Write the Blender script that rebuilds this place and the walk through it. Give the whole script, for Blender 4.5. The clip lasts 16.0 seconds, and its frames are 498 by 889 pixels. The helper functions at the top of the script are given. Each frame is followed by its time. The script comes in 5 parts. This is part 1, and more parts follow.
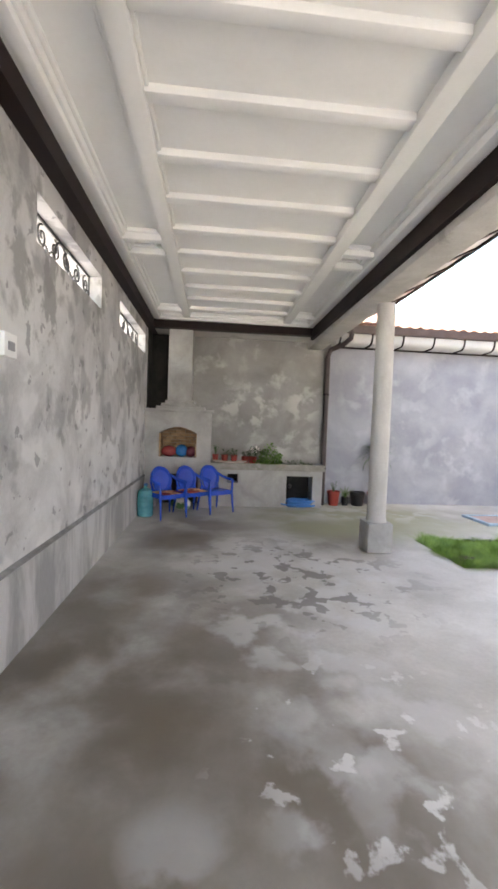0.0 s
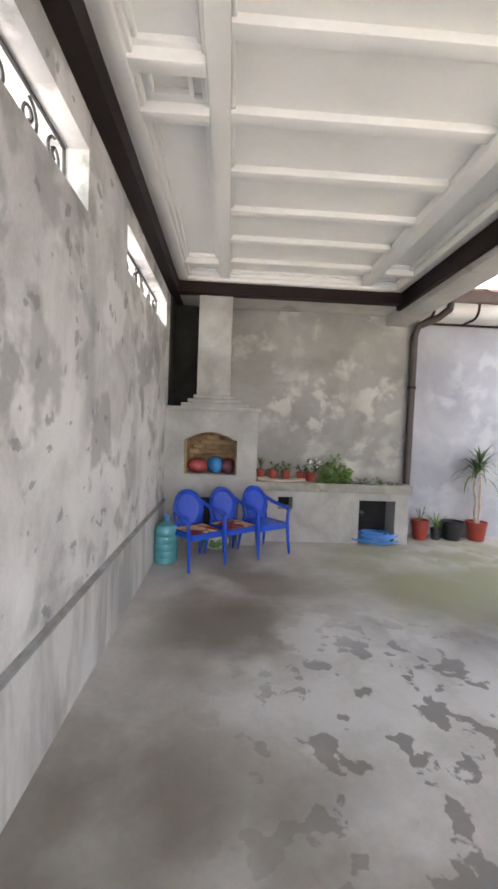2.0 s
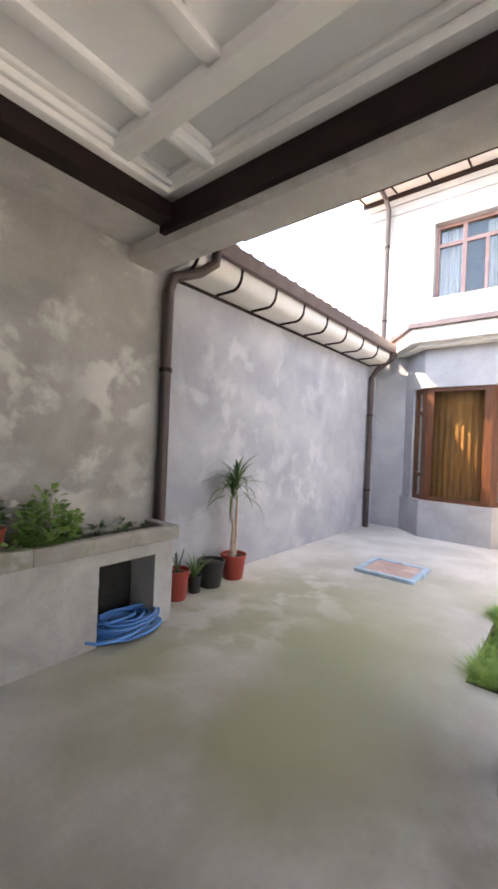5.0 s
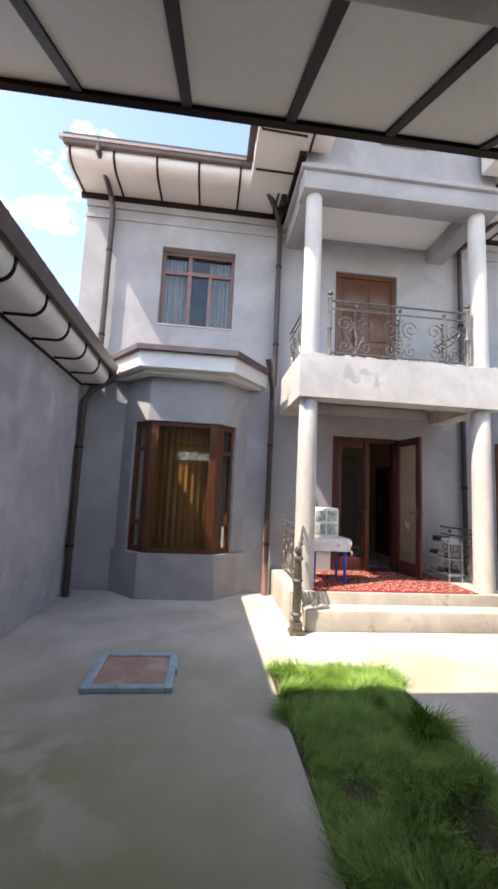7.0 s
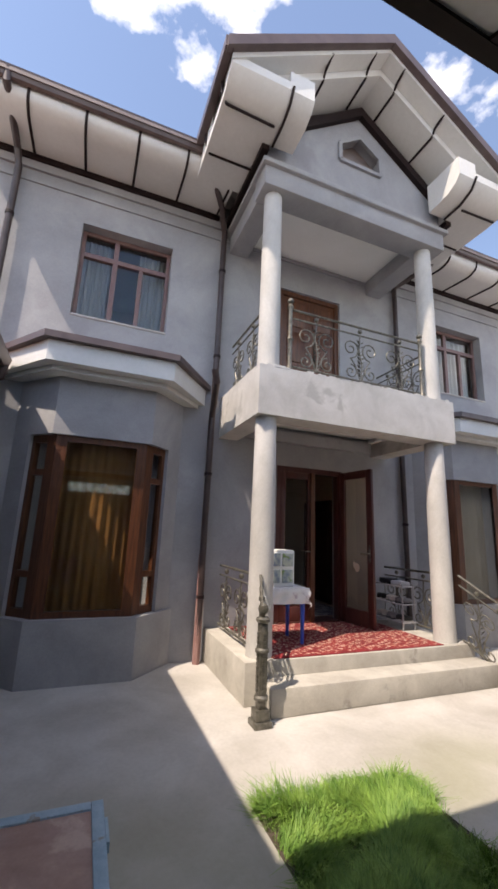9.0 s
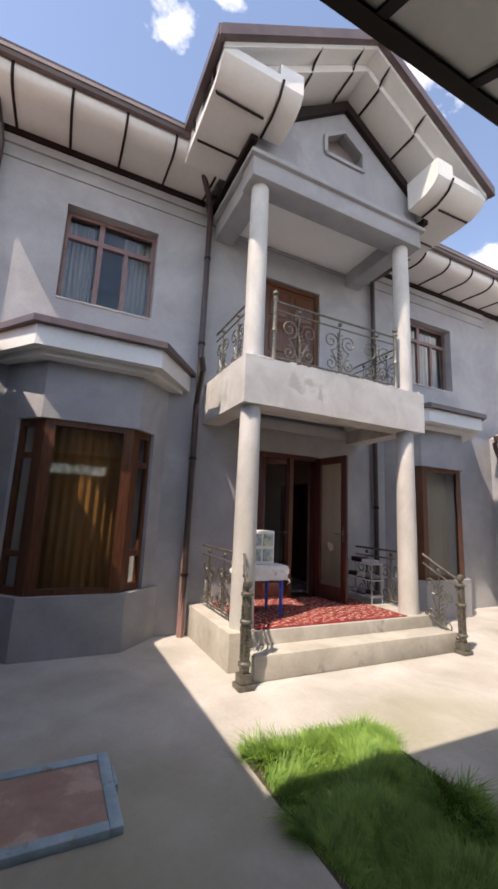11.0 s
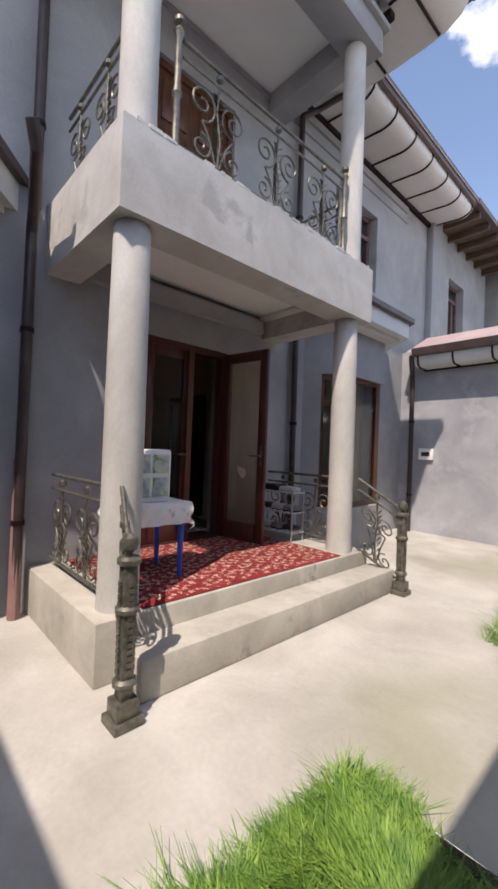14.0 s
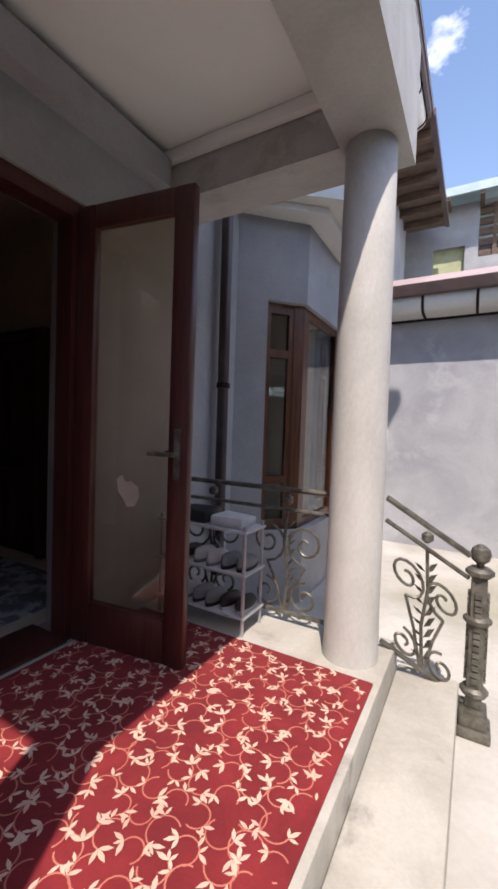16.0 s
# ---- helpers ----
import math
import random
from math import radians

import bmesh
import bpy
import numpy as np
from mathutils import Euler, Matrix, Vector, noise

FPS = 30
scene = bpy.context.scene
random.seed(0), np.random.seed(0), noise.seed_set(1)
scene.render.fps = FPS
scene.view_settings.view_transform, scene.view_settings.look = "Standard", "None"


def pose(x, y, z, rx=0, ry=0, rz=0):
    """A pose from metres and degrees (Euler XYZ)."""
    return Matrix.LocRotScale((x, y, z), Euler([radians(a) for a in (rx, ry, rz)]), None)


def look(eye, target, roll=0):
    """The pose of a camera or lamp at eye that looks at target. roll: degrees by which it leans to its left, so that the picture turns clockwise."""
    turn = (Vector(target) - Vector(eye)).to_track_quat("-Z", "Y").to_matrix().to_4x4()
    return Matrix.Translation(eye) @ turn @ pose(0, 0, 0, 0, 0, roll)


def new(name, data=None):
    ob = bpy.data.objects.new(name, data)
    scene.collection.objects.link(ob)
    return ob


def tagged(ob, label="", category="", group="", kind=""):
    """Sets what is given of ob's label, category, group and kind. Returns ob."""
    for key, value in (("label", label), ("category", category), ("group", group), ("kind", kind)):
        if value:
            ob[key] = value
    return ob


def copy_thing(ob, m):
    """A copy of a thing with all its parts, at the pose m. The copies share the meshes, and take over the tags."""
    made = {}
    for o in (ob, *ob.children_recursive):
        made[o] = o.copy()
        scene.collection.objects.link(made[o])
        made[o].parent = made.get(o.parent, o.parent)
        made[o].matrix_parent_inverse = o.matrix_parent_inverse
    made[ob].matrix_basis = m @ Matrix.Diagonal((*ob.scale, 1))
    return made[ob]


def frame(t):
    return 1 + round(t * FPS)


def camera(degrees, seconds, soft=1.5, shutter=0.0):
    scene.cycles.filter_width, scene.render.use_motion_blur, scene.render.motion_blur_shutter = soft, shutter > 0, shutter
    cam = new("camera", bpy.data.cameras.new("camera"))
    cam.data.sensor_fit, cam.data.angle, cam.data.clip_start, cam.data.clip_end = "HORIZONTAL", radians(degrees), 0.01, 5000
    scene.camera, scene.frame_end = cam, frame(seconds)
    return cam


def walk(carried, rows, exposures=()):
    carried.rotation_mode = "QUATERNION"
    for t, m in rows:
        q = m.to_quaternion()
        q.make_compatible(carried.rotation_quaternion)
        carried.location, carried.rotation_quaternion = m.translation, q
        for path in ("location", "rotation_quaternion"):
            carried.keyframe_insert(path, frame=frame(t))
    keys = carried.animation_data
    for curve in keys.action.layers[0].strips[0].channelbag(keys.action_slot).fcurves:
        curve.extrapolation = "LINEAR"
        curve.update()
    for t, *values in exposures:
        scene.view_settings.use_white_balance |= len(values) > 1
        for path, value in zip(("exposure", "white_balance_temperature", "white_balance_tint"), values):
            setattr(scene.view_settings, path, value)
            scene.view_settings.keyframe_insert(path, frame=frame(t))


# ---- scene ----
cam = camera(63.8, 16.0, soft=3.0)
METRES, EYE, TILT, LEAN, TURN = 13.5, 1.5, 0.0, 0.0, -5.2
ROWS = [
    (0.0, 0.0, 0.0, 0.0, 0.09, -2.4, -2.06),
    (0.5, -0.012, 0.0384, 0.0011, 3.4, -2.77, -2.11),
    (1.0, -0.0201, 0.0773, 0.0011, 4.16, -2.85, -2.12),
    (1.5, -0.0284, 0.117, 0.0017, 3.8, -2.73, -2.06),
    (2.0, -0.044, 0.1541, 0.0038, 2.37, -2.47, -2.21),
    (2.5, -0.0549, 0.1903, 0.0029, -0.67, -2.02, -2.28),
    (3.0, -0.0677, 0.2249, 0.0016, -5.8, -1.53, -2.32),
    (3.5, -0.0684, 0.2582, 0.002, -12.74, -1.12, -2.36),
    (4.0, -0.0672, 0.2929, 0.0037, -21.31, -0.94, -2.35),
    (4.5, -0.0618, 0.3258, 0.0046, -32.39, -0.57, -2.38),
    (5.0, -0.0465, 0.356, 0.0043, -45.74, -0.15, -2.38),
    (7.5, 0.0691, 0.4716, 0.0115, -97.39, 8.65, -2.45),
    (8.0, 0.0956, 0.4853, 0.0115, -101.17, 10.12, -2.4),
    (8.5, 0.1183, 0.4924, 0.0109, -104.2, 11.52, -2.35),
    (9.0, 0.1325, 0.4973, 0.0115, -106.82, 12.48, -2.31),
    (9.5, 0.1287, 0.5076, 0.0115, -109.27, 12.75, -2.21),
    (12.0, 0.1157, 0.5126, 0.0113, -110.3, 7.06, -2.18),
    (12.5, 0.1376, 0.5099, 0.0071, -110.64, 5.03, -2.14),
    (13.0, 0.1724, 0.4938, 0.0053, -113.67, 3.16, -2.16),
    (13.5, 0.2141, 0.4824, 0.004, -119.97, 1.56, -2.15),
    (14.0, 0.2561, 0.463, -0.0002, -128.02, 0.74, -2.16),
    (14.5, 0.3016, 0.4405, -0.0008, -135.77, 0.05, -2.19),
    (15.0, 0.3416, 0.4067, -0.0008, -141.83, -0.75, -2.19),
    (15.5, 0.384, 0.3732, 0.0004, -145.23, -1.44, -2.11),
    (16.0, 0.4203, 0.3441, 0.0039, -145.22, -1.96, -1.99),
]
# the phone opens up in the shade of the carport and closes down in the sun
EXPOSURES = [(0.0, 3.6, 8300, 15), (2.0, 3.95, 8200, 15), (3.5, 4.1, 8150, 15), (4.3, 4.0, 8500, 17), (5.2, 3.5, 8700, 18), (7.3, 1.7, 7700, 17), (8.2, 1.45, 7700, 17), (9.0, 1.15, 7700, 17), (12.0, 1.25, 7900, 18), (13.0, 1.4, 7800, 18), (14.0, 0.9, 7350, 17), (15.0, 0.9, 7100, 17), (16.0, 1.15, 7000, 17)]
walk(cam, [(t, pose(0, 0, EYE, TILT, LEAN, TURN) @ pose(METRES * x, METRES * y, METRES * z, 90 + pitch, roll, yaw)) for t, x, y, z, yaw, pitch, roll in ROWS], EXPOSURES)

# ---- light ----
SUN_DIR = Vector((0.29, -0.61, -1.0)).normalized()
sun = new("sun", bpy.data.lights.new("sun", "SUN"))
sun.data.energy, sun.data.angle, sun.data.color = 2.6, radians(0.53), (1.0, 0.95, 0.88)
sun.matrix_world = look((-10, 30, 40), Vector((-10, 30, 40)) + SUN_DIR)
world = bpy.data.worlds.new("world")
scene.world = world
world.use_nodes = True
wn, wl = world.node_tree.nodes, world.node_tree.links
wn.clear()
sky = wn.new("ShaderNodeTexSky")
sky.sky_type, sky.sun_disc = "NISHITA", False
sky.sun_elevation = math.asin(-SUN_DIR.z)
sky.sun_rotation = math.atan2(-SUN_DIR.x, -SUN_DIR.y)
sky.air_density, sky.dust_density, sky.ozone_density = 1.0, 0.4, 2.5
wtc = wn.new("ShaderNodeTexCoord")
wmap = wn.new("ShaderNodeMapping")
wmap.inputs["Scale"].default_value = (1.6, 1.6, 2.6)
wmap.inputs["Location"].default_value = (0.35, 0.2, 0.35)
cloud = wn.new("ShaderNodeTexNoise")
cloud.inputs["Scale"].default_value, cloud.inputs["Detail"].default_value, cloud.inputs["Roughness"].default_value = 2.0, 7.0, 0.55
cramp = wn.new("ShaderNodeValToRGB")
cramp.color_ramp.elements[0].position, cramp.color_ramp.elements[1].position = 0.55, 0.73
cmix = wn.new("ShaderNodeMix")
cmix.data_type = "RGBA"
cmix.inputs[7].default_value = (12.5, 12.8, 13.2, 1)
bg = wn.new("ShaderNodeBackground")
bg.inputs["Strength"].default_value = 0.15
wout = wn.new("ShaderNodeOutputWorld")
wl.new(wtc.outputs["Generated"], wmap.inputs["Vector"])
wl.new(wmap.outputs[0], cloud.inputs["Vector"])
wl.new(cloud.outputs["Fac"], cramp.inputs["Fac"])
wl.new(cramp.outputs["Color"], cmix.inputs["Factor"])
wl.new(sky.outputs[0], cmix.inputs[6])
wl.new(cmix.outputs[2], bg.inputs["Color"])
wl.new(bg.outputs[0], wout.inputs["Surface"])


# ---- materials ----
def mat(name, c1, c2, scale=3.0, fine=40.0, rough=0.8, bump=0.15, metal=0.0, lo=0.35, hi=0.65, spots=None, detail=6.0,
        spot_scale=0.9, spot_lo=0.55, spot_hi=0.62, stretch=(1, 1, 1), vary=0.0, spec=0.5, bump_far=0.004):
    """Two-scale mottled surface: c1 to c2 by coarse noise, grain by fine noise, an optional third colour in blotches."""
    m = bpy.data.materials.new(name)
    m.use_nodes = True
    n, l = m.node_tree.nodes, m.node_tree.links
    b = n["Principled BSDF"]
    tc = n.new("ShaderNodeTexCoord")
    mp = n.new("ShaderNodeMapping")
    mp.inputs["Scale"].default_value = stretch
    l.new(tc.outputs["Object"], mp.inputs["Vector"])

    def noise_tex(s, d, r=0.6, dist=0.0):
        t = n.new("ShaderNodeTexNoise")
        t.inputs["Scale"].default_value, t.inputs["Detail"].default_value = s, d
        t.inputs["Roughness"].default_value, t.inputs["Distortion"].default_value = r, dist
        l.new(mp.outputs[0], t.inputs["Vector"])
        return t
    big, small = noise_tex(scale, detail, 0.62, 0.4), noise_tex(fine, 4.0)
    ramp = n.new("ShaderNodeValToRGB")
    ramp.color_ramp.elements[0].position, ramp.color_ramp.elements[1].position = lo, hi
    ramp.color_ramp.elements[0].color, ramp.color_ramp.elements[1].color = (*c1, 1), (*c2, 1)
    l.new(big.outputs["Fac"], ramp.inputs["Fac"])
    col = ramp.outputs["Color"]
    if spots:
        st = noise_tex(spot_scale, 8.0, 0.6, 0.25)
        sr = n.new("ShaderNodeValToRGB")
        sr.color_ramp.elements[0].position, sr.color_ramp.elements[1].position = spot_lo, spot_hi
        l.new(st.outputs["Fac"], sr.inputs["Fac"])
        mx = n.new("ShaderNodeMix")
        mx.data_type = "RGBA"
        mx.inputs[7].default_value = (*spots, 1)
        l.new(sr.outputs["Color"], mx.inputs["Factor"])
        l.new(col, mx.inputs[6])
        col = mx.outputs[2]
    g = n.new("ShaderNodeMix")
    g.data_type, g.blend_type = "RGBA", "OVERLAY"
    g.inputs["Factor"].default_value = 0.14
    l.new(col, g.inputs[6])
    l.new(small.outputs["Fac"], g.inputs[7])
    col = g.outputs[2]
    if vary:
        oi = n.new("ShaderNodeObjectInfo")
        hsv = n.new("ShaderNodeHueSaturation")
        mr = n.new("ShaderNodeMapRange")
        mr.inputs["To Min"].default_value, mr.inputs["To Max"].default_value = 1 - vary, 1 + vary
        l.new(oi.outputs["Random"], mr.inputs["Value"])
        l.new(mr.outputs[0], hsv.inputs["Value"])
        l.new(col, hsv.inputs["Color"])
        col = hsv.outputs[0]
    l.new(col, b.inputs["Base Color"])
    b.inputs["Roughness"].default_value, b.inputs["Metallic"].default_value = rough, metal
    b.inputs["Specular IOR Level"].default_value = spec
    bp = n.new("ShaderNodeBump")
    bp.inputs["Strength"].default_value, bp.inputs["Distance"].default_value = bump, bump_far
    l.new(small.outputs["Fac"], bp.inputs["Height"])
    l.new(bp.outputs[0], b.inputs["Normal"])
    return m


M_LEFT = mat("rough_grey_plaster", (0.38, 0.38, 0.38), (0.64, 0.64, 0.635), 1.3, 60, 0.92, 0.5, lo=0.36, hi=0.60, spots=(0.34, 0.34, 0.335), spot_scale=2.0, spot_lo=0.56, spot_hi=0.60, stretch=(1, 1, 0.75), detail=10)
M_BACK = mat("smoke_grey_plaster", (0.23, 0.225, 0.215), (0.33, 0.325, 0.312), 1.4, 50, 0.92, 0.4, spots=(0.42, 0.415, 0.40), spot_scale=2.0, spot_lo=0.56, spot_hi=0.66, detail=9)
M_YARD = mat("pale_bluish_plaster", (0.29, 0.30, 0.335), (0.39, 0.40, 0.43), 1.3, 50, 0.92, 0.35, detail=9, spots=(0.43, 0.44, 0.47), spot_scale=1.9, spot_lo=0.55, spot_hi=0.70)
M_HOUSE = mat("house_grey_plaster", (0.265, 0.27, 0.285), (0.36, 0.365, 0.38), 1.1, 55, 0.92, 0.25, spots=(0.30, 0.30, 0.315), spot_scale=0.8)
M_TRIMC = mat("pale_cement", (0.42, 0.41, 0.39), (0.54, 0.53, 0.51), 2.5, 60, 0.9, 0.25, spots=(0.38, 0.37, 0.35), spot_scale=2.0, spot_lo=0.6, spot_hi=0.66)
M_COL = mat("column_cement", (0.43, 0.42, 0.40), (0.54, 0.53, 0.51), 3.0, 70, 0.88, 0.2, stretch=(1, 1, 0.5))
M_STEP = mat("step_cement", (0.36, 0.34, 0.30), (0.50, 0.48, 0.43), 2.5, 70, 0.9, 0.3, spots=(0.30, 0.28, 0.25), spot_scale=3.0, spot_lo=0.62, spot_hi=0.7)
M_STOVE = mat("stove_plaster", (0.30, 0.295, 0.28), (0.43, 0.425, 0.41), 2.2, 60, 0.92, 0.3, spots=(0.44, 0.43, 0.41), spot_scale=2.2, spot_lo=0.6, spot_hi=0.66)
M_GROUND = mat("yard_concrete", (0.42, 0.405, 0.375), (0.56, 0.545, 0.515), 1.6, 30, 0.62, 0.25, detail=10)


def stain(m, colour, scale, lo, hi, at, share, detail=6.0, centre=None, reach=1.0):
    """Lays one more layer of blotches, in their own colour, over a material's base colour."""
    n, l = m.node_tree.nodes, m.node_tree.links
    b = n["Principled BSDF"]
    was = b.inputs["Base Color"].links[0].from_socket
    tc, mp, t, rp, mx, mu = (n.new(k) for k in ("ShaderNodeTexCoord", "ShaderNodeMapping", "ShaderNodeTexNoise", "ShaderNodeMapRange", "ShaderNodeMix", "ShaderNodeMath"))
    mp.inputs["Location"].default_value = at
    t.inputs["Scale"].default_value, t.inputs["Detail"].default_value, t.inputs["Distortion"].default_value = scale, detail, 0.15
    rp.interpolation_type = "SMOOTHSTEP"
    rp.inputs["From Min"].default_value, rp.inputs["From Max"].default_value = lo, hi
    mu.operation = "MULTIPLY"
    mu.inputs[1].default_value = share
    mx.data_type = "RGBA"
    mx.inputs[7].default_value = (*colour, 1)
    l.new(tc.outputs["Object"], mp.inputs["Vector"])
    l.new(mp.outputs[0], t.inputs["Vector"])
    l.new(t.outputs["Fac"], rp.inputs["Value"])
    l.new(rp.outputs[0], mu.inputs[0])
    l.new(mu.outputs[0], mx.inputs["Factor"])
    if centre:
        # the blotches keep to one patch of the floor
        dist, fade, both = (n.new(k) for k in ("ShaderNodeVectorMath", "ShaderNodeMapRange", "ShaderNodeMath"))
        dist.operation, both.operation, fade.interpolation_type = "DISTANCE", "MULTIPLY", "SMOOTHSTEP"
        dist.inputs[1].default_value = (*centre, 0)[:3]
        fade.inputs["From Min"].default_value, fade.inputs["From Max"].default_value = reach, reach * 0.3
        l.new(tc.outputs["Object"], dist.inputs[0])
        l.new(dist.outputs["Value"], fade.inputs["Value"])
        l.new(mu.outputs[0], both.inputs[0])
        l.new(fade.outputs[0], both.inputs[1])
        l.new(both.outputs[0], mx.inputs["Factor"])
    l.new(was, mx.inputs[6])
    l.new(mx.outputs[2], b.inputs["Base Color"])


stain(M_GROUND, (0.24, 0.215, 0.175), 0.7, 0.48, 0.66, (3.0, 1.0, 0), 0.35)
BROWN, OLIVE, PALE = (0.14, 0.115, 0.085), (0.26, 0.26, 0.155), (0.55, 0.545, 0.535)
for cx, cy, rr, k in ((-0.2, 5.95, 1.1, 0.75), (-0.35, 5.1, 0.9, 0.8), (-0.8, 3.6, 1.0, 0.75), (-0.6, 2.2, 1.5, 0.95), (0.3, 1.7, 1.3, 0.95), (0.1, 3.2, 1.2, 0.6), (0.9, 0.9, 1.2, 0.8), (1.6, 5.6, 1.3, 0.7), (-0.6, 0.6, 1.4, 0.95)):
    stain(M_GROUND, BROWN, 1.3, 0.28, 0.60, (cx, cy, 0), k, 9.0, (cx, cy), rr)
for cx, cy, rr, k in ((2.6, 6.8, 2.0, 0.9), (3.9, 6.2, 2.0, 0.55), (1.7, 6.5, 1.6, 0.9), (4.6, 3.6, 1.2, 0.6), (5.6, -0.6, 1.6, 0.5)):
    stain(M_GROUND, OLIVE, 0.9, 0.25, 0.60, (cx, cy, 3), k, 6.0, (cx, cy), rr)
for cx, cy, rr, k in ((1.25, 3.9, 1.0, 1.1), (0.7, 3.0, 1.1, 0.9), (0.9, 1.9, 0.8, 0.6), (0.6, 1.5, 0.5, 0.55), (-0.1, 1.36, 0.26, 0.5), (0.3, 1.4, 0.22, 0.5), (2.4, 7.2, 0.9, 0.6), (3.6, 7.4, 1.4, 0.6), (0.6, 4.9, 1.0, 0.8), (0.2, 4.3, 0.8, 0.7)):
    stain(M_GROUND, PALE, 2.6, 0.49, 0.60, (cy, cx, 5), k * 0.75, 12.0, (cx, cy), rr)
stain(M_GROUND, (0.15, 0.14, 0.125), 5.5, 0.56, 0.585, (7.0, 2.0, 1), 0.8, 12.0, (0.9, 4.0), 1.7)
stain(M_GROUND, (0.66, 0.65, 0.63), 5.0, 0.60, 0.64, (3.0, 2.0, 1), 0.8, 10.0, (0.85, 1.8), 1.0)
stain(M_LEFT, (0.72, 0.72, 0.71), 1.7, 0.54, 0.60, (2.0, 5.0, 1), 0.6, 10.0)
stain(M_LEFT, (0.25, 0.25, 0.25), 2.2, 0.54, 0.62, (1.0, 8.0, 2), 0.6, 9.0)
stain(M_LEFT, (0.18, 0.18, 0.185), 6.5, 0.635, 0.66, (4.0, 1.0, 3), 0.6, 5.0)
for cx, cz, rr in ((0.75, 1.9, 0.75), (0.3, 2.0, 0.5), (1.25, 1.1, 0.4), (1.75, 2.0, 0.5)):
    stain(M_BACK, (0.56, 0.55, 0.53), 3.2, 0.48, 0.58, (cx, 0, cz), 0.65, 9.0, (cx, 7.9, cz), rr)
for cx, cz, rr in ((3.1, 1.9, 0.9), (4.0, 1.6, 1.0), (3.4, 2.5, 0.7), (5.2, 1.0, 1.2)):
    stain(M_YARD, (0.54, 0.55, 0.58), 2.6, 0.50, 0.64, (cx, 0, cz), 0.5, 9.0, (cx, 8.08, cz), rr)
stain(M_BACK, (0.50, 0.49, 0.47), 1.1, 0.60, 0.68, (0.2, 3.0, 5), 0.4, 9.0)
M_WHITE = mat("white_paint", (0.80, 0.80, 0.78), (0.85, 0.85, 0.83), 1.5, 30, 0.55, 0.05)
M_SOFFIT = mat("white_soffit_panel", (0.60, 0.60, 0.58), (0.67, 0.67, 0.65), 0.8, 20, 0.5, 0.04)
M_BROWN = mat("dark_brown_metal", (0.010, 0.004, 0.004), (0.016, 0.007, 0.007), 4, 60, 0.55, 0.05, spec=0.25)
M_GUTTER = mat("brown_gutter_metal", (0.075, 0.05, 0.05), (0.11, 0.078, 0.075), 4, 60, 0.38, 0.05)
M_PIPE = mat("brown_pipe", (0.035, 0.022, 0.022), (0.06, 0.042, 0.042), 5, 60, 0.4, 0.05)
M_RUST = mat("red_primer_pipe", (0.24, 0.13, 0.12), (0.33, 0.2, 0.18), 5, 60, 0.6, 0.1)
M_IRON = mat("wrought_iron_bronze", (0.09, 0.085, 0.07), (0.2, 0.19, 0.16), 18, 90, 0.45, 0.2, metal=0.5)
M_GRILLE = mat("black_iron", (0.03, 0.03, 0.03), (0.06, 0.06, 0.06), 18, 90, 0.5, 0.1)
M_WOOD = mat("varnished_brown_wood", (0.06, 0.02, 0.010), (0.13, 0.048, 0.021), 6, 80, 0.35, 0.1, stretch=(6, 6, 0.5))
M_DOOR = mat("dark_red_brown_wood", (0.055, 0.015, 0.013), (0.095, 0.03, 0.025), 6, 80, 0.32, 0.1, stretch=(6, 6, 0.5))
M_CURT = mat("brown_curtain", (0.36, 0.16, 0.045), (0.52, 0.25, 0.075), 4, 120, 0.75, 0.1, stretch=(8, 8, 0.4))
M_SHEER = mat("beige_curtain", (0.42, 0.36, 0.28), (0.5, 0.43, 0.34), 3, 100, 0.8, 0.1)
M_NET = mat("grey_net_curtain", (0.5, 0.51, 0.52), (0.62, 0.63, 0.63), 3, 100, 0.8, 0.1, stretch=(8, 8, 0.5))
M_HALL = mat("beige_hall_plaster", (0.50, 0.42, 0.34), (0.60, 0.51, 0.42), 2, 40, 0.8, 0.1)
M_TILE = mat("clay_roof", (0.26, 0.13, 0.09), (0.40, 0.22, 0.15), 5, 40, 0.8, 0.3, vary=0.15)
M_REDROOF = mat("faded_red_sheet_roof", (0.34, 0.25, 0.25), (0.44, 0.35, 0.35), 2, 40, 0.55, 0.1)
M_BLUEROOF = mat("pale_green_sheet_roof", (0.35, 0.45, 0.45), (0.45, 0.55, 0.55), 2, 40, 0.5, 0.1)
M_ROOF = mat("grey_brown_sheet_roof", (0.16, 0.13, 0.12), (0.22, 0.18, 0.17), 2, 40, 0.5, 0.1)
M_RAFTER = mat("raw_timber", (0.09, 0.06, 0.042), (0.17, 0.115, 0.08), 5, 60, 0.8, 0.2, stretch=(1, 5, 5))


def plain(name, c, rough=0.5, metal=0.0, trans=0.0, alpha=1.0):
    return mat(name, tuple(v * 0.9 for v in c), tuple(min(1, v * 1.08) for v in c), 5, 70, rough, 0.05, metal=metal)


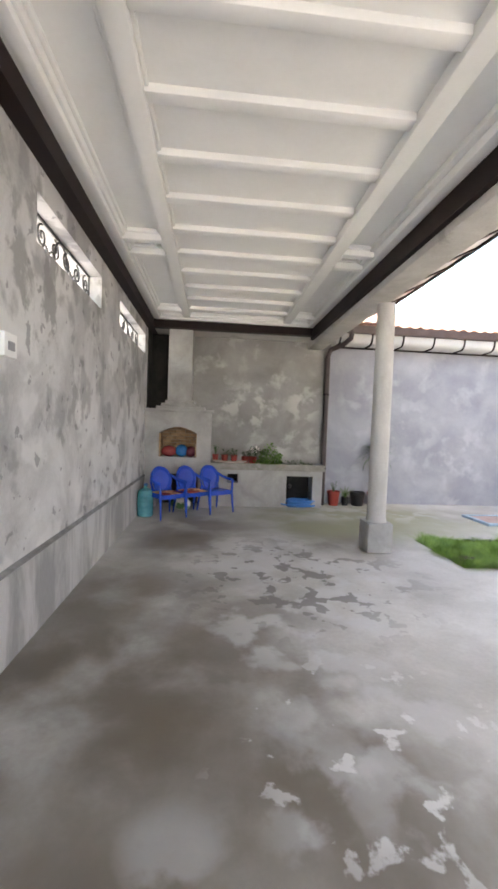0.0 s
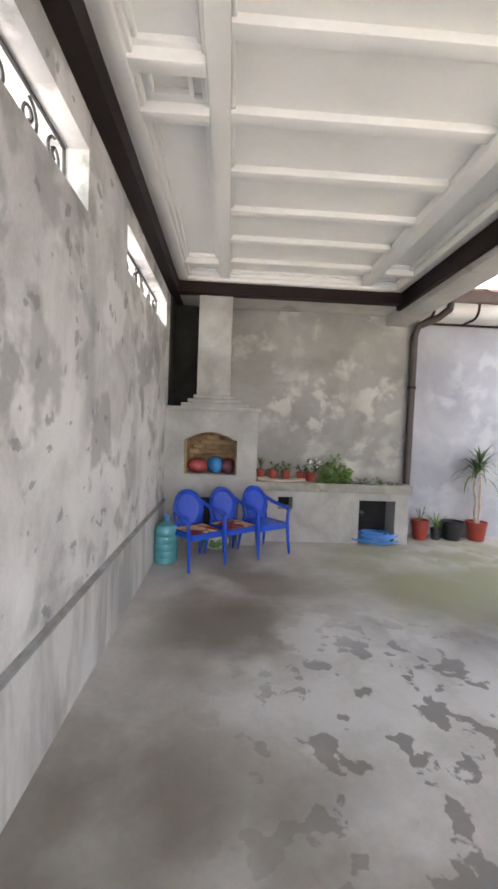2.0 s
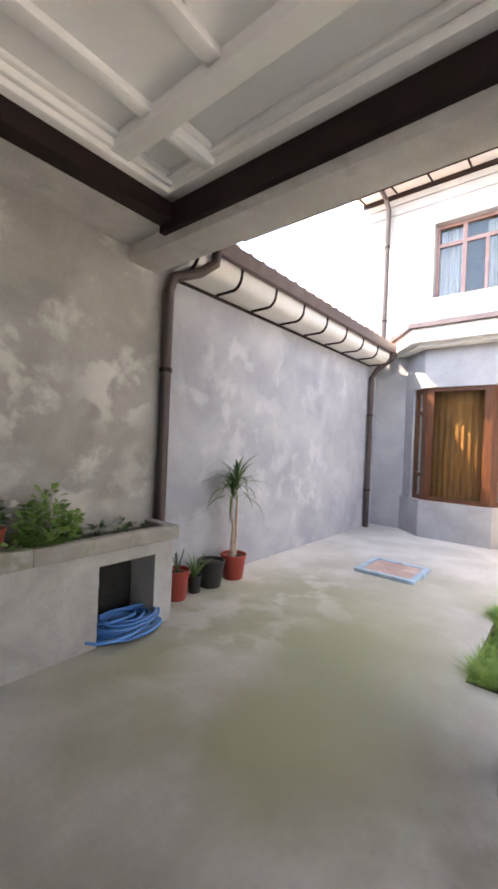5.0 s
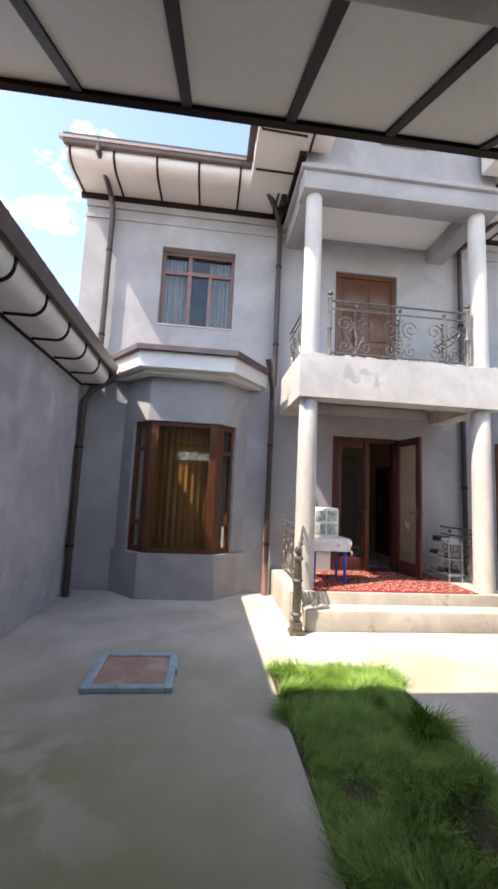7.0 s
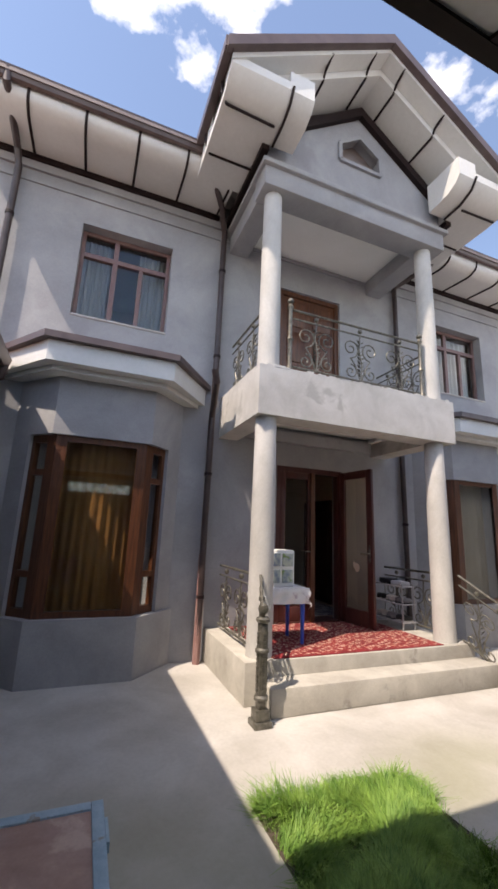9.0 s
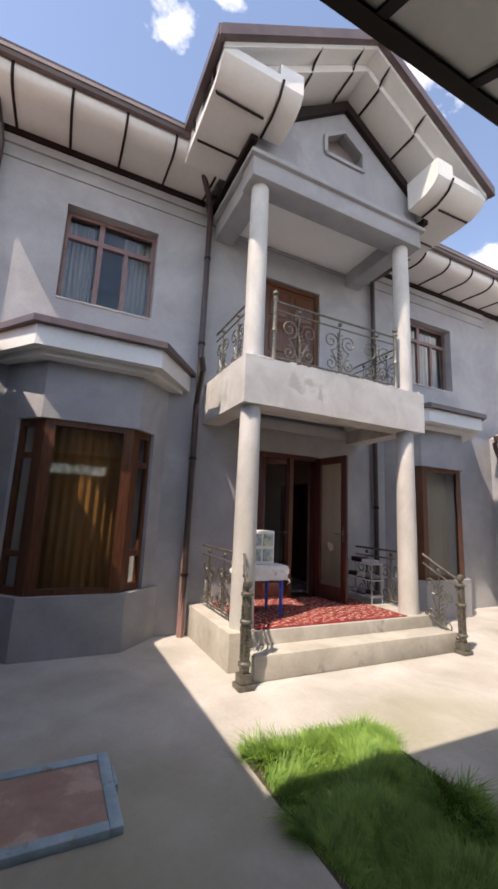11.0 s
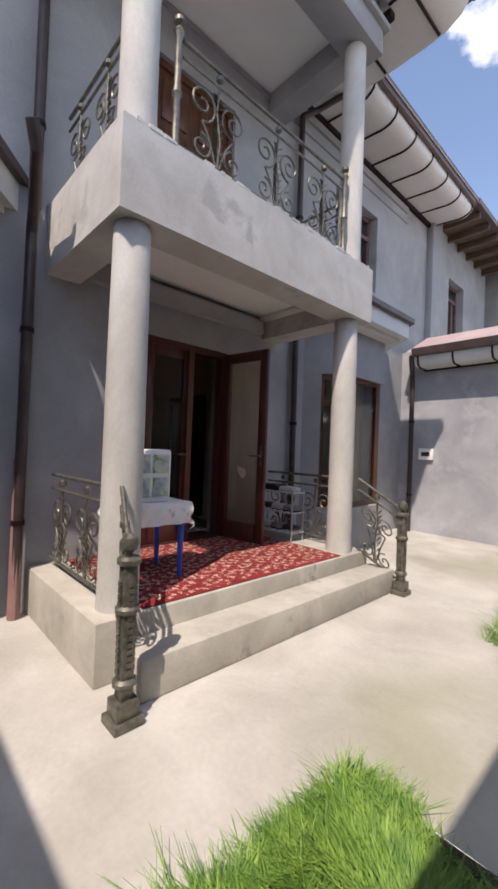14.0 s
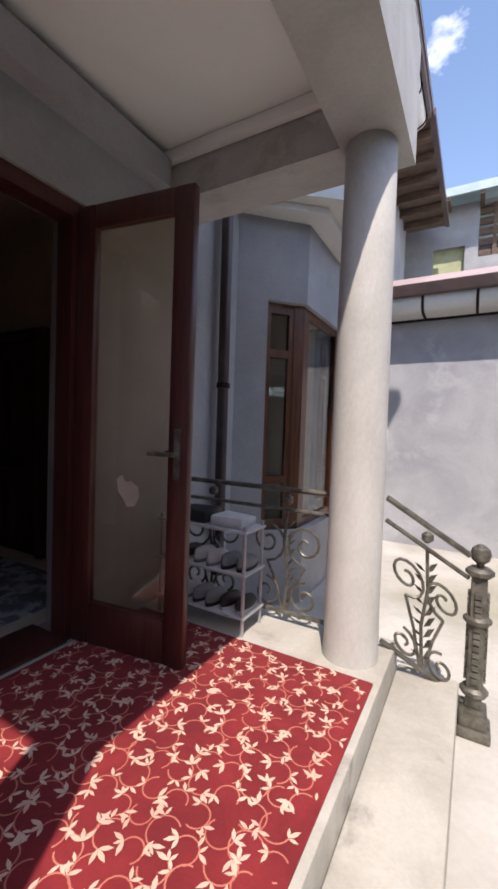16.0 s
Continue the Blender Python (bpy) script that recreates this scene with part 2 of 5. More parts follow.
def glass(name, tint=(0.95, 0.97, 0.96), clear=0.93):
    """A thin pane: sees through, with a mirror's gloss on top that grows at a slant."""
    m = bpy.data.materials.new(name)
    m.use_nodes = True
    n, l = m.node_tree.nodes, m.node_tree.links
    n.remove(n["Principled BSDF"])
    tr, gl, mx, fr = n.new("ShaderNodeBsdfTransparent"), n.new("ShaderNodeBsdfGlossy"), n.new("ShaderNodeMixShader"), n.new("ShaderNodeLayerWeight")
    tr.inputs["Color"].default_value = (*[c * clear for c in tint], 1)
    gl.inputs["Roughness"].default_value = 0.02
    pw, ad = n.new("ShaderNodeMath"), n.new("ShaderNodeMath")
    pw.operation, ad.operation = "POWER", "MULTIPLY_ADD"
    pw.inputs[1].default_value, ad.inputs[1].default_value, ad.inputs[2].default_value = 3.5, 0.6, 0.045
    l.new(fr.outputs["Facing"], pw.inputs[0])
    l.new(pw.outputs[0], ad.inputs[0])
    l.new(ad.outputs[0], mx.inputs[0])
    l.new(tr.outputs[0], mx.inputs[1])
    l.new(gl.outputs[0], mx.inputs[2])
    l.new(mx.outputs[0], n["Material Output"].inputs["Surface"])
    return m


M_GLASS = glass("window_glass")
M_TINT = glass("bronze_tinted_glass", (0.92, 0.83, 0.72), 0.92)


# ---- building helpers ----
PLACE = {}


def thing(name, at=(0, 0, 0), label="", category="", group="", kind=""):
    e = new(name)
    e.empty_display_size = 0.1
    e.location = at
    PLACE[e.name] = Vector(at)
    return tagged(e, label, category, group, kind)


def part(name, bm, material, parent=None, label="", smooth=30):
    base = PLACE.get(parent.name, Vector()) if parent else Vector()
    me = bpy.data.meshes.new(name)
    if base.length:
        bmesh.ops.translate(bm, verts=bm.verts, vec=-base)
    bm.to_mesh(me)
    bm.free()
    for mm in (material if isinstance(material, (list, tuple)) else [material]):
        me.materials.append(mm)
    if smooth:
        me.shade_smooth()
        me.set_sharp_from_angle(angle=radians(smooth))
    ob = new(name, me)
    if parent:
        ob.parent = parent
        PLACE[ob.name] = base
    return tagged(ob, label) if label else ob


def structure(name, bm, material, label="", category=""):
    return tagged(part(name, bm, material), label, category, kind="structure")


def box(bm, x0, y0, z0, x1, y1, z1, bevel=0.0):
    vs = bmesh.ops.create_cube(bm, size=1.0, matrix=Matrix.Translation(((x0 + x1) / 2, (y0 + y1) / 2, (z0 + z1) / 2))
                               @ Matrix.Diagonal((abs(x1 - x0), abs(y1 - y0), abs(z1 - z0), 1)))["verts"]
    if bevel:
        es = list({e for v in vs for e in v.link_edges})
        bmesh.ops.bevel(bm, geom=es, offset=bevel, segments=2, affect="EDGES", profile=0.5)
    return bm


def boxes(*rows, bevel=0.0):
    bm = bmesh.new()
    for r in rows:
        box(bm, *r, bevel=bevel)
    return bm


def prism(bm, pts, axis, a, b):
    """A polygon in the two other axes (in x, y, z order), drawn out along axis from a to b."""
    def put(p, q):
        p = list(p)
        p.insert("xyz".index(axis), q)
        return bm.verts.new(p)
    lo, hi = [put(p, a) for p in pts], [put(p, b) for p in pts]
    n = len(pts)
    bm.faces.new(lo), bm.faces.new(hi[::-1])
    for i in range(n):
        bm.faces.new((lo[i], hi[i], hi[(i + 1) % n], lo[(i + 1) % n]))
    bmesh.ops.recalc_face_normals(bm, faces=bm.faces)
    return bm


def rod(bm, p, q, r, r2=None, seg=12):
    p, q = Vector(p), Vector(q)
    m = Matrix.Translation((p + q) / 2) @ (q - p).to_track_quat("Z", "Y").to_matrix().to_4x4()
    bmesh.ops.create_cone(bm, cap_ends=True, segments=seg, radius1=r, radius2=r if r2 is None else r2, depth=(q - p).length, matrix=m)
    return bm


def tube(bm, pts, r, seg=6, flat=1.0):
    """A bent bar through pts; flat squeezes it across its second axis."""
    pts = [Vector(p) for p in pts]
    rings, side = [], None
    for i, p in enumerate(pts):
        d = (pts[min(i + 1, len(pts) - 1)] - pts[max(i - 1, 0)]).normalized()
        if side is None:
            side = d.orthogonal().normalized()
        side = (side - d * side.dot(d)).normalized()
        up = d.cross(side)
        rr = r[i] if isinstance(r, (list, tuple)) else r
        rings.append([bm.verts.new(p + (side * math.cos(k * math.tau / seg) + up * flat * math.sin(k * math.tau / seg)) * rr) for k in range(seg)])
    for a, b in zip(rings, rings[1:]):
        for k in range(seg):
            bm.faces.new((a[k], a[(k + 1) % seg], b[(k + 1) % seg], b[k]))
    bm.faces.new(rings[0][::-1]), bm.faces.new(rings[-1])
    return bm


def lathe(bm, prof, at=(0, 0, 0), seg=24):
    rings = []
    for r, z in prof:
        rings.append([bm.verts.new((at[0] + r * math.cos(k * math.tau / seg), at[1] + r * math.sin(k * math.tau / seg), at[2] + z)) for k in range(seg)])
    for a, b in zip(rings, rings[1:]):
        for k in range(seg):
            bm.faces.new((a[k], a[(k + 1) % seg], b[(k + 1) % seg], b[k]))
    bm.faces.new(rings[0][::-1]), bm.faces.new(rings[-1])
    return bm


def wall_with_holes(bm, axis, w0, w1, a0, a1, z0, z1, holes):
    """A wall across axis ('x' or 'y') from w0 to w1 thick, a0 to a1 long; holes (a, b, za, zb) go through it."""
    cuts = sorted({a0, a1, *[h[0] for h in holes], *[h[1] for h in holes]})
    for p, q in zip(cuts, cuts[1:]):
        hs = sorted([h for h in holes if h[0] <= p + 1e-6 and h[1] >= q - 1e-6], key=lambda h: h[2])
        z = z0
        spans = []
        for h in hs:
            spans.append((z, h[2]))
            z = h[3]
        spans.append((z, z1))
        for za, zb in spans:
            if zb - za > 1e-4:
                if axis == "x":
                    box(bm, w0, p, za, w1, q, zb)
                else:
                    box(bm, p, w0, za, q, w1, zb)
    return bm


# ---- setting ----
bm = bmesh.new()
for gx0, gy0, gx1, gy1 in ((-400, -400, 400, 4.22), (-400, 5.36, 400, 400), (-400, 4.22, 2.88, 5.36), (5.05, 4.22, 400, 5.36)):
    f = [bm.verts.new(p) for p in ((gx0, gy0, 0), (gx1, gy0, 0), (gx1, gy1, 0), (gx0, gy1, 0))]
    bm.faces.new(f)
box(bm, 2.87, 4.21, -0.12, 5.06, 5.37, -0.06)
structure("ground", bm, M_GROUND, "stained grey concrete yard floor with damp and pale patches", "ground")

LX, BY, FX, GY = -1.22, 7.9, 7.9, -2.0
bm = wall_with_holes(bmesh.new(), "x", LX - 0.36, LX, -3.2, 8.3, -0.1, 4.2, [(2.86, 4.42, 2.7, 3.03), (5.25, 7.15, 2.72, 3.05)])
structure("wall_west", bm, M_LEFT, "mottled grey cement-rendered garage wall with two slot windows", "wall")
SY_ = 7.29
M_TRIMD = mat("rough_dark_cement", (0.2, 0.2, 0.195), (0.33, 0.33, 0.32), 6, 60, 0.92, 0.4)
M_PLINTH = mat("streaked_plinth_plaster", (0.34, 0.34, 0.335), (0.58, 0.58, 0.57), 3.0, 60, 0.92, 0.3, lo=0.40, hi=0.58, stretch=(1, 1, 0.25))
structure("wall_plinth", prism(bmesh.new(), [(LX, 0.0), (LX + 0.02, 0.0), (LX + 0.02, 0.55), (LX, 0.57)], "y", -3.2, SY_), M_PLINTH, "pale streaked cement plinth along the garage wall", "trim")
structure("wall_ledge", prism(bmesh.new(), [(LX, 0.57), (LX + 0.034, 0.572), (LX + 0.034, 0.588), (LX, 0.596)], "y", -3.2, SY_), M_TRIMD, "rough grey cement ledge on the garage wall", "trim")
structure("wall_north", boxes((LX, BY, -0.1, 2.3, BY + 0.4, 4.0)), M_BACK, "smoke-grey plastered back wall of the carport", "wall")
structure("wall_yard", boxes((2.3, 8.08, -0.1, FX + 0.3, 8.4, 3.6)), M_YARD, "pale bluish plastered yard wall with lime blotches", "wall")
structure("wall_south", boxes((LX - 3, -11.4, -0.1, 5.5, -11.2, 3.0)), M_LEFT, "plain grey plastered wall", "wall")
structure("wall_gate", boxes((2.2, GY - 0.35, -0.1, FX, GY, 3.6)), M_YARD, "grey plastered yard wall under a tiled eave", "wall")

# ---- carport ceiling ----
CX0, CX1, CY0, CY1 = -1.08, 1.76, -3.2, 7.31
ZP, ZB = 3.475, 3.36          # panels, undersides of the ribs
bm = boxes((LX, CY0, ZP, 2.4, BY, ZP + 0.06))
for k in range(20):
    y = 6.776 - 0.541 * k
    if y > CY0 + 0.2:
        box(bm, -0.46, y, ZP - 0.05, 1.19, y + 0.095, ZP + 0.01, bevel=0.007)
# ribs along the carport with their stepped mouldings
for x0, x1, z in ((-0.585, -0.46, ZB + 0.03), (-0.61, -0.585, ZP - 0.05), (-0.63, -0.61, ZP - 0.03), (-0.46, -0.435, ZP - 0.025), (1.19, 1.33, ZB + 0.03),
                  (1.33, 1.35, ZP - 0.04), (CX0, -0.985, ZB), (-0.985, -0.955, ZB + 0.04), (-0.955, -0.925, ZP - 0.03), (1.61, 1.665, ZP - 0.05), (1.665, CX1, ZB)):
    box(bm, x0, CY0, z, x1, CY1, ZP + 0.01, bevel=0.008)
box(bm, CX0, CY1 - 0.11, ZB, CX1, CY1, ZP + 0.01, bevel=0.01)
box(bm, CX0 + 0.09, CY1 - 0.15, ZB + 0.04, CX1 - 0.09, CY1 - 0.11, ZP + 0.01, bevel=0.008)
box(bm, CX0 + 0.12, CY1 - 0.19, ZP - 0.03, CX1 - 0.12, CY1 - 0.15, ZP + 0.01, bevel=0.006)
# square coffers where the cross ribs meet the long ones
for y in (4.45, 1.1, -2.2, 6.95):
    for dy in (-0.21, 0.13):
        if y < 6.5 or dy < 0:
            for x0, x1 in ((CX0 + 0.09, -0.585), (1.33, 1.67)):
                box(bm, x0, y + dy, ZB + 0.015, x1, y + dy + 0.09, ZP + 0.01, bevel=0.01)
                box(bm, x0, y + dy - 0.03, ZP - 0.035, x1, y + dy + 0.12, ZP + 0.01, bevel=0.008)
    if y < 6.5:
        for x0, x1 in ((-0.93, -0.67), (1.36, 1.6)):
            for a in ((x0, y - 0.09, x1, y - 0.06), (x0, y + 0.07, x1, y + 0.1), (x0, y - 0.06, x0 + 0.03, y + 0.07), (x1 - 0.03, y - 0.06, x1, y + 0.07)):
                box(bm, a[0], a[1], ZP - 0.04, a[2], a[3], ZP + 0.01, bevel=0.006)
box(bm, LX, CY0, 3.37, CX0, BY, ZP + 0.01)
box(bm, CX0, CY1, 3.37, CX1, BY, ZP + 0.01)
structure("ceiling", bm, M_WHITE, "white coffered carport ceiling with raised battens", "ceiling")
bm = boxes((LX, CY0, 3.22, -1.10, BY, 3.375), (-1.10, CY1 - 0.04, 3.225, 1.75, CY1 + 0.10, 3.375))
structure("trim_ceiling", bm, M_BROWN, "dark brown board round the carport ceiling", "trim")
structure("trim_beam", boxes((1.755, CY0, 3.17, 1.81, CY1 + 0.10, 3.375), (1.755, CY1 + 0.10, 3.29, 1.81, BY, 3.375)), M_BROWN, "dark brown board along the carport beam", "trim")
structure("beam_back", boxes((-1.10, CY1 + 0.10, 3.228, 1.81, BY, 3.288)), M_TRIMC, "grey plastered lintel over the back wall", "beam")
structure("beam_carport", boxes((1.81, CY0, 3.095, 2.12, BY, 3.56), bevel=0.012), M_TRIMC, "grey plastered carport beam", "beam")

col = thing("column", (2.11, 4.90, 0), "round grey cement column on a square concrete block", "column")
part("pedestal", boxes((1.95, 4.74, 0, 2.27, 5.06, 0.37), bevel=0.015), M_STOVE, col, "rough concrete block")
part("shaft", lathe(bmesh.new(), [(0.13, 0.37), (0.115, 0.43), (0.113, 2.0), (0.108, 3.095)], (2.11, 4.90, 0), 32), M_COL, col)


# ---- eaves ----
def eave(name, axis, wall, out, z, depth, rise, a, b, step, label, gut=0.1, raise_wall=0.0, strip=0.09):
    """Boxed eave along axis from a to b: rounded white soffit, brown wall strip, bent straps, gutter. out: +1 or -1, away from the wall."""
    e = thing(name, (a if axis == "x" else wall, wall if axis == "x" else a, z), label, "eave", kind="structure")
    lift = raise_wall

    def pt(u, h):
        return (wall + out * u, z + h)
    prof = [(0.0, lift), (depth * 0.72, 0.0)]
    for k in range(1, 6):
        w = k / 5 * math.pi / 2
        prof.append((depth * 0.72 + depth * 0.28 * math.sin(w), rise * 0.55 * (1 - math.cos(w))))
    prof += [(depth, rise), (0.0, rise + 0.02 + lift)]
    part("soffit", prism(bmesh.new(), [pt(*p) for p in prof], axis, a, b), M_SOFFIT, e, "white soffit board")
    part("wall_strip", prism(bmesh.new(), [pt(0.002, lift - strip), pt(strip * 0.75, lift - strip), pt(strip * 0.75, lift + 0.03), pt(0.002, lift + 0.03)], axis, a + 0.01, b - 0.01), M_BROWN, e)
    g = [(depth + 0.002, rise - 0.03), (depth + 0.03, rise - 0.085), (depth + gut * 0.75, rise - 0.07), (depth + gut, rise), (depth + gut + 0.015, rise + 0.06),
         (depth + gut - 0.01, rise + 0.06), (depth + 0.002, rise + 0.04)]
    part("gutter", prism(bmesh.new(), [pt(*p) for p in g], axis, a - 0.02, b + 0.02), M_GUTTER, e, "brown ogee gutter")
    n = max(1, round((b - a) / step))
    for k in range(n + 1):
        c = a + 0.06 + (b - a - 0.12) * k / n
        pts = []
        for u, h in [(0.05, lift * 0.93)] + prof[1:7] + [(depth + 0.012, rise)]:
            p = list(pt(u, h - 0.008))
            p.insert("xyz".index(axis), c)
            pts.append(p)
        part("strap", tube(bmesh.new(), pts, 0.018, 6), M_BROWN, e)
    return e


eave("eave_yard", "x", 8.08, -1, 3.22, 0.42, 0.26, 2.35, 7.55, 0.62, "white boxed eave with brown gutter over the yard wall", strip=0.03)
eave("eave_gate", "x", GY, 1, 3.2, 0.42, 0.27, 2.3, 7.45, 0.62, "white boxed eave with brown gutter over the gate wall", strip=0.03)
ec = thing("eave_carport", (2.25, 2, 3.5), "white soffit boards with brown battens along the carport edge", "eave", kind="structure")
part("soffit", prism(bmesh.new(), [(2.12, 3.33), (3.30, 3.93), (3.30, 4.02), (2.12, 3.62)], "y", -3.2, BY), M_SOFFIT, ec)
part("edge_board", boxes((3.30, -3.2, 3.90, 3.34, BY, 4.05), (3.34, -3.2, 3.95, 3.40, BY, 4.05)), M_BROWN, ec)
for k in range(18):
    y = 7.55 - 0.63 * k
    part("batten", prism(bmesh.new(), [(2.13, 3.318), (3.30, 3.905), (3.30, 3.94), (2.13, 3.35)], "y", y - 0.03, y + 0.03), M_BROWN, ec)
structure("roof_carport", prism(bmesh.new(), [(LX - 0.6, 4.62), (3.42, 4.06), (3.42, 4.11), (LX - 0.6, 4.70)], "y", -3.4, 8.3), M_ROOF, "low sheet roof of the carport", "roof")
structure("wall_carport_top", boxes((-1.2, 7.95, 3.6, 2.3, 8.3, 4.45), (LX - 0.36, -3.2, 4.2, LX, 7.95, 4.5)), M_BACK, "grey wall top", "wall")

# roofs of the neighbours behind the yard walls
rf = thing("roof_yard", (5, 8, 3.5), "weathered clay tile roof behind the yard wall", "roof", kind="structure")
part("deck", prism(bmesh.new(), [(7.6, 3.47), (11.5, 5.0), (11.5, 4.9), (7.6, 3.42)], "x", 2.3, 7.75), M_RAFTER, rf)
me_t = None
for r in range(6):
    for c in range(24):
        bm = bmesh.new()
        y, x = 7.605 + r * 0.33, 2.42 + c * 0.222
        z = 3.49 + (y - 7.6) * 0.39
        if me_t is None:
            prof = [(-0.11, 0.0), (-0.07, 0.05), (0.0, 0.075), (0.07, 0.05), (0.11, 0.0), (0.11, 0.02), (0.07, 0.07), (0.0, 0.095), (-0.07, 0.07), (-0.11, 0.02)]
            prism(bm, [(p, q) for p, q in prof], "y", 0.0, 0.36)
            bmesh.ops.rotate(bm, verts=bm.verts, cent=(0, 0, 0), matrix=Matrix.Rotation(math.atan(0.39), 3, "X"))
            first = part("roof_tile", bm, M_TILE, rf)
            me_t = first.data
            first.location = (x, y, z)
        else:
            bm.free()
            o = new("roof_tile", me_t)
            o.parent = rf
            o.location = (x, y, z + random.uniform(-0.006, 0.006))
gr = thing("roof_gate", (5, GY, 3.6), "faded red sheet roof over the gate wall", "roof", kind="structure")
part("sheet", prism(bmesh.new(), [(-1.55, 3.49), (-2.5, 3.98), (-2.5, 3.94), (-1.55, 3.45)], "x", 2.2, 7.62), M_REDROOF, gr)
part("back_slope", prism(bmesh.new(), [(-2.5, 3.98), (-3.4, 3.55), (-3.4, 3.5), (-2.5, 3.93)], "x", 2.2, 7.62), M_REDROOF, gr)

# ---- house ----
AX = 3.32
bm = wall_with_holes(bmesh.new(), "x", FX, FX + 0.3, -7.0, 8.38, -0.1, 6.95,
                     [(5.75, 7.04, 4.48, 5.9), (2.7, 3.88, 3.62, 5.78), (2.68, 3.87, 0.4, 2.7), (-0.84, 0.5, 4.5, 5.93), (-5.3, -4.3, 4.5, 5.93), (5.9, 7.0, 0.7, 2.7), (-0.4, 0.7, 0.7, 2.7)])
structure("wall_house", bm, M_HOUSE, "grey cement-rendered two-storey house front", "wall")
structure("wall_house_north", boxes((8.2, 8.1, -0.1, 14, 8.38, 6.95)), M_HOUSE, "grey rendered side wall of the house", "wall")
structure("wall_house_back", boxes((11.5, -7, -0.1, 11.8, 8.1, 6.95), (8.2, -7, -0.1, 11.5, -6.7, 6.95), (8.2, 5.0, 0, 11.5, 5.1, 6.9), (8.2, 1.9, 0, 11.5, 2.0, 6.9)), M_HALL, "dim inner walls of the house", "wall")
structure("floor_house", boxes((8.2, -6.7, 0.3, 11.5, 8.1, 0.4), (8.2, -6.7, 3.3, 11.5, 8.1, 3.5), (8.2, -6.7, 6.6, 11.5, 8.1, 6.7)), M_HALL, "dim floors inside the house", "floor")
structure("cornice_house", boxes((FX - 0.025, -2.0, 6.3, FX, 8.39, 6.36), (FX - 0.04, -2.0, 6.5, FX, 8.39, 6.62)), M_HOUSE, "plain rendered band under the eave", "trim")
for nm, a, b, st in (("eave_house", 5.05, 8.5, 0.66), ("eave_house", -3.2, 1.6, 0.66)):
    eave(nm, "y", FX, -1, 6.66, 0.86, 0.26, a, b, st, "white boxed eave with brown straps and gutter on the house", raise_wall=0.06)
# open rafters at the far end of the eave
orf = thing("eave_rafters", (7.4, -5, 6.8), "unfinished eave with bare rafters", "eave", kind="structure")
part("board", boxes((6.98, -7.2, 6.9, FX, -3.2, 6.93)), M_RAFTER, orf)
for k in range(6):
    part("rafter", boxes((7.0, -3.6 - 0.62 * k, 6.74, FX, -3.52 - 0.62 * k, 6.9)), M_RAFTER, orf)
part("gutter", boxes((6.9, -7.2, 6.86, 7.0, -3.2, 6.98)), M_GUTTER, orf)
rh = thing("roof_house", (9, 3, 7), "brown sheet-metal house roof", "roof", kind="structure")
part("front_slope", prism(bmesh.new(), [(6.93, 6.95), (10.6, 8.75), (10.6, 8.68), (6.93, 6.90)], "y", -7.2, 8.6), M_ROOF, rh)
part("back_slope", prism(bmesh.new(), [(10.6, 8.75), (14.2, 6.95), (14.2, 6.9), (10.6, 8.68)], "y", -7.2, 8.6), M_ROOF, rh)

# portico: columns, slabs, pediment, gable roof
BX, PY0, PY1 = 6.42, 1.8, 4.84
pt_ = thing("balcony", (BX, AX, 3), "grey cement balcony slab with a pale parapet edge", "balcony", kind="structure")
part("slab", boxes((BX + 0.3, PY0 + 0.3, 3.30, FX, PY1 - 0.3, 3.6)), M_WHITE, pt_, "white plastered slab underside")
bm = boxes((BX, PY0, 3.0, BX + 0.32, PY1, 3.62), (BX + 0.32, PY0, 3.0, FX, PY0 + 0.3, 3.62), (BX + 0.32, PY1 - 0.3, 3.0, FX, PY1, 3.62))
for v in bm.verts:
    if v.co.z > 3.5 and v.co.x < BX + 0.1:
        v.co.z -= 0.012
for k in range(46):
    y = random.uniform(PY0 + 0.02, PY1 - 0.1)
    w = random.uniform(0.03, 0.1)
    box(bm, BX - 0.004 + random.uniform(0, 0.008), y, 3.60, BX + random.uniform(0.03, 0.1), y + w, 3.612 + random.uniform(0, 0.022))
part("edge_beam", bm, M_TRIMC, pt_, "pale cement edge beam with chipped top")
part("lower_moulding", boxes((BX + 0.32, PY0 + 0.3, 3.22, FX, PY0 + 0.36, 3.30), (BX + 0.32, PY1 - 0.36, 3.22, FX, PY1 - 0.3, 3.30), (BX + 0.32, PY0 + 0.36, 3.22, BX + 0.38, PY1 - 0.36, 3.30), bevel=0.02), M_WHITE, pt_)
part("wall_beam", boxes((FX - 0.1, PY0 + 0.36, 3.05, FX, PY1 - 0.36, 3.22)), M_HOUSE, pt_)
for y in (PY1 - 0.18, PY0 + 0.24):
    for z0, z1, r in ((0.4, 3.0, 0.138), (3.62, 6.12, 0.132)):
        c = thing("column", (BX + 0.175, y, z0), "round pale cement portico column", "column", group="portico columns")
        part("shaft", lathe(bmesh.new(), [(r + 0.005, 0), (r, 0.2), (r - 0.004, (z1 - z0) * 0.6), (r - 0.012, z1 - z0 - 0.02), (r - 0.02, z1 - z0)], (BX + 0.175, y, z0), 36), M_COL, c)
pd = thing("portico", (BX, AX, 6.3), "grey rendered portico beam and pediment with a small window", "pediment", kind="structure")
part("entablature", boxes((BX - 0.02, PY0 - 0.03, 6.12, BX + 0.34, PY1 + 0.03, 6.46), (BX + 0.34, PY0, 6.12, FX, PY0 + 0.32, 6.46), (BX + 0.34, PY1 - 0.32, 6.12, FX, PY1, 6.46), bevel=0.012), M_HOUSE, pd)
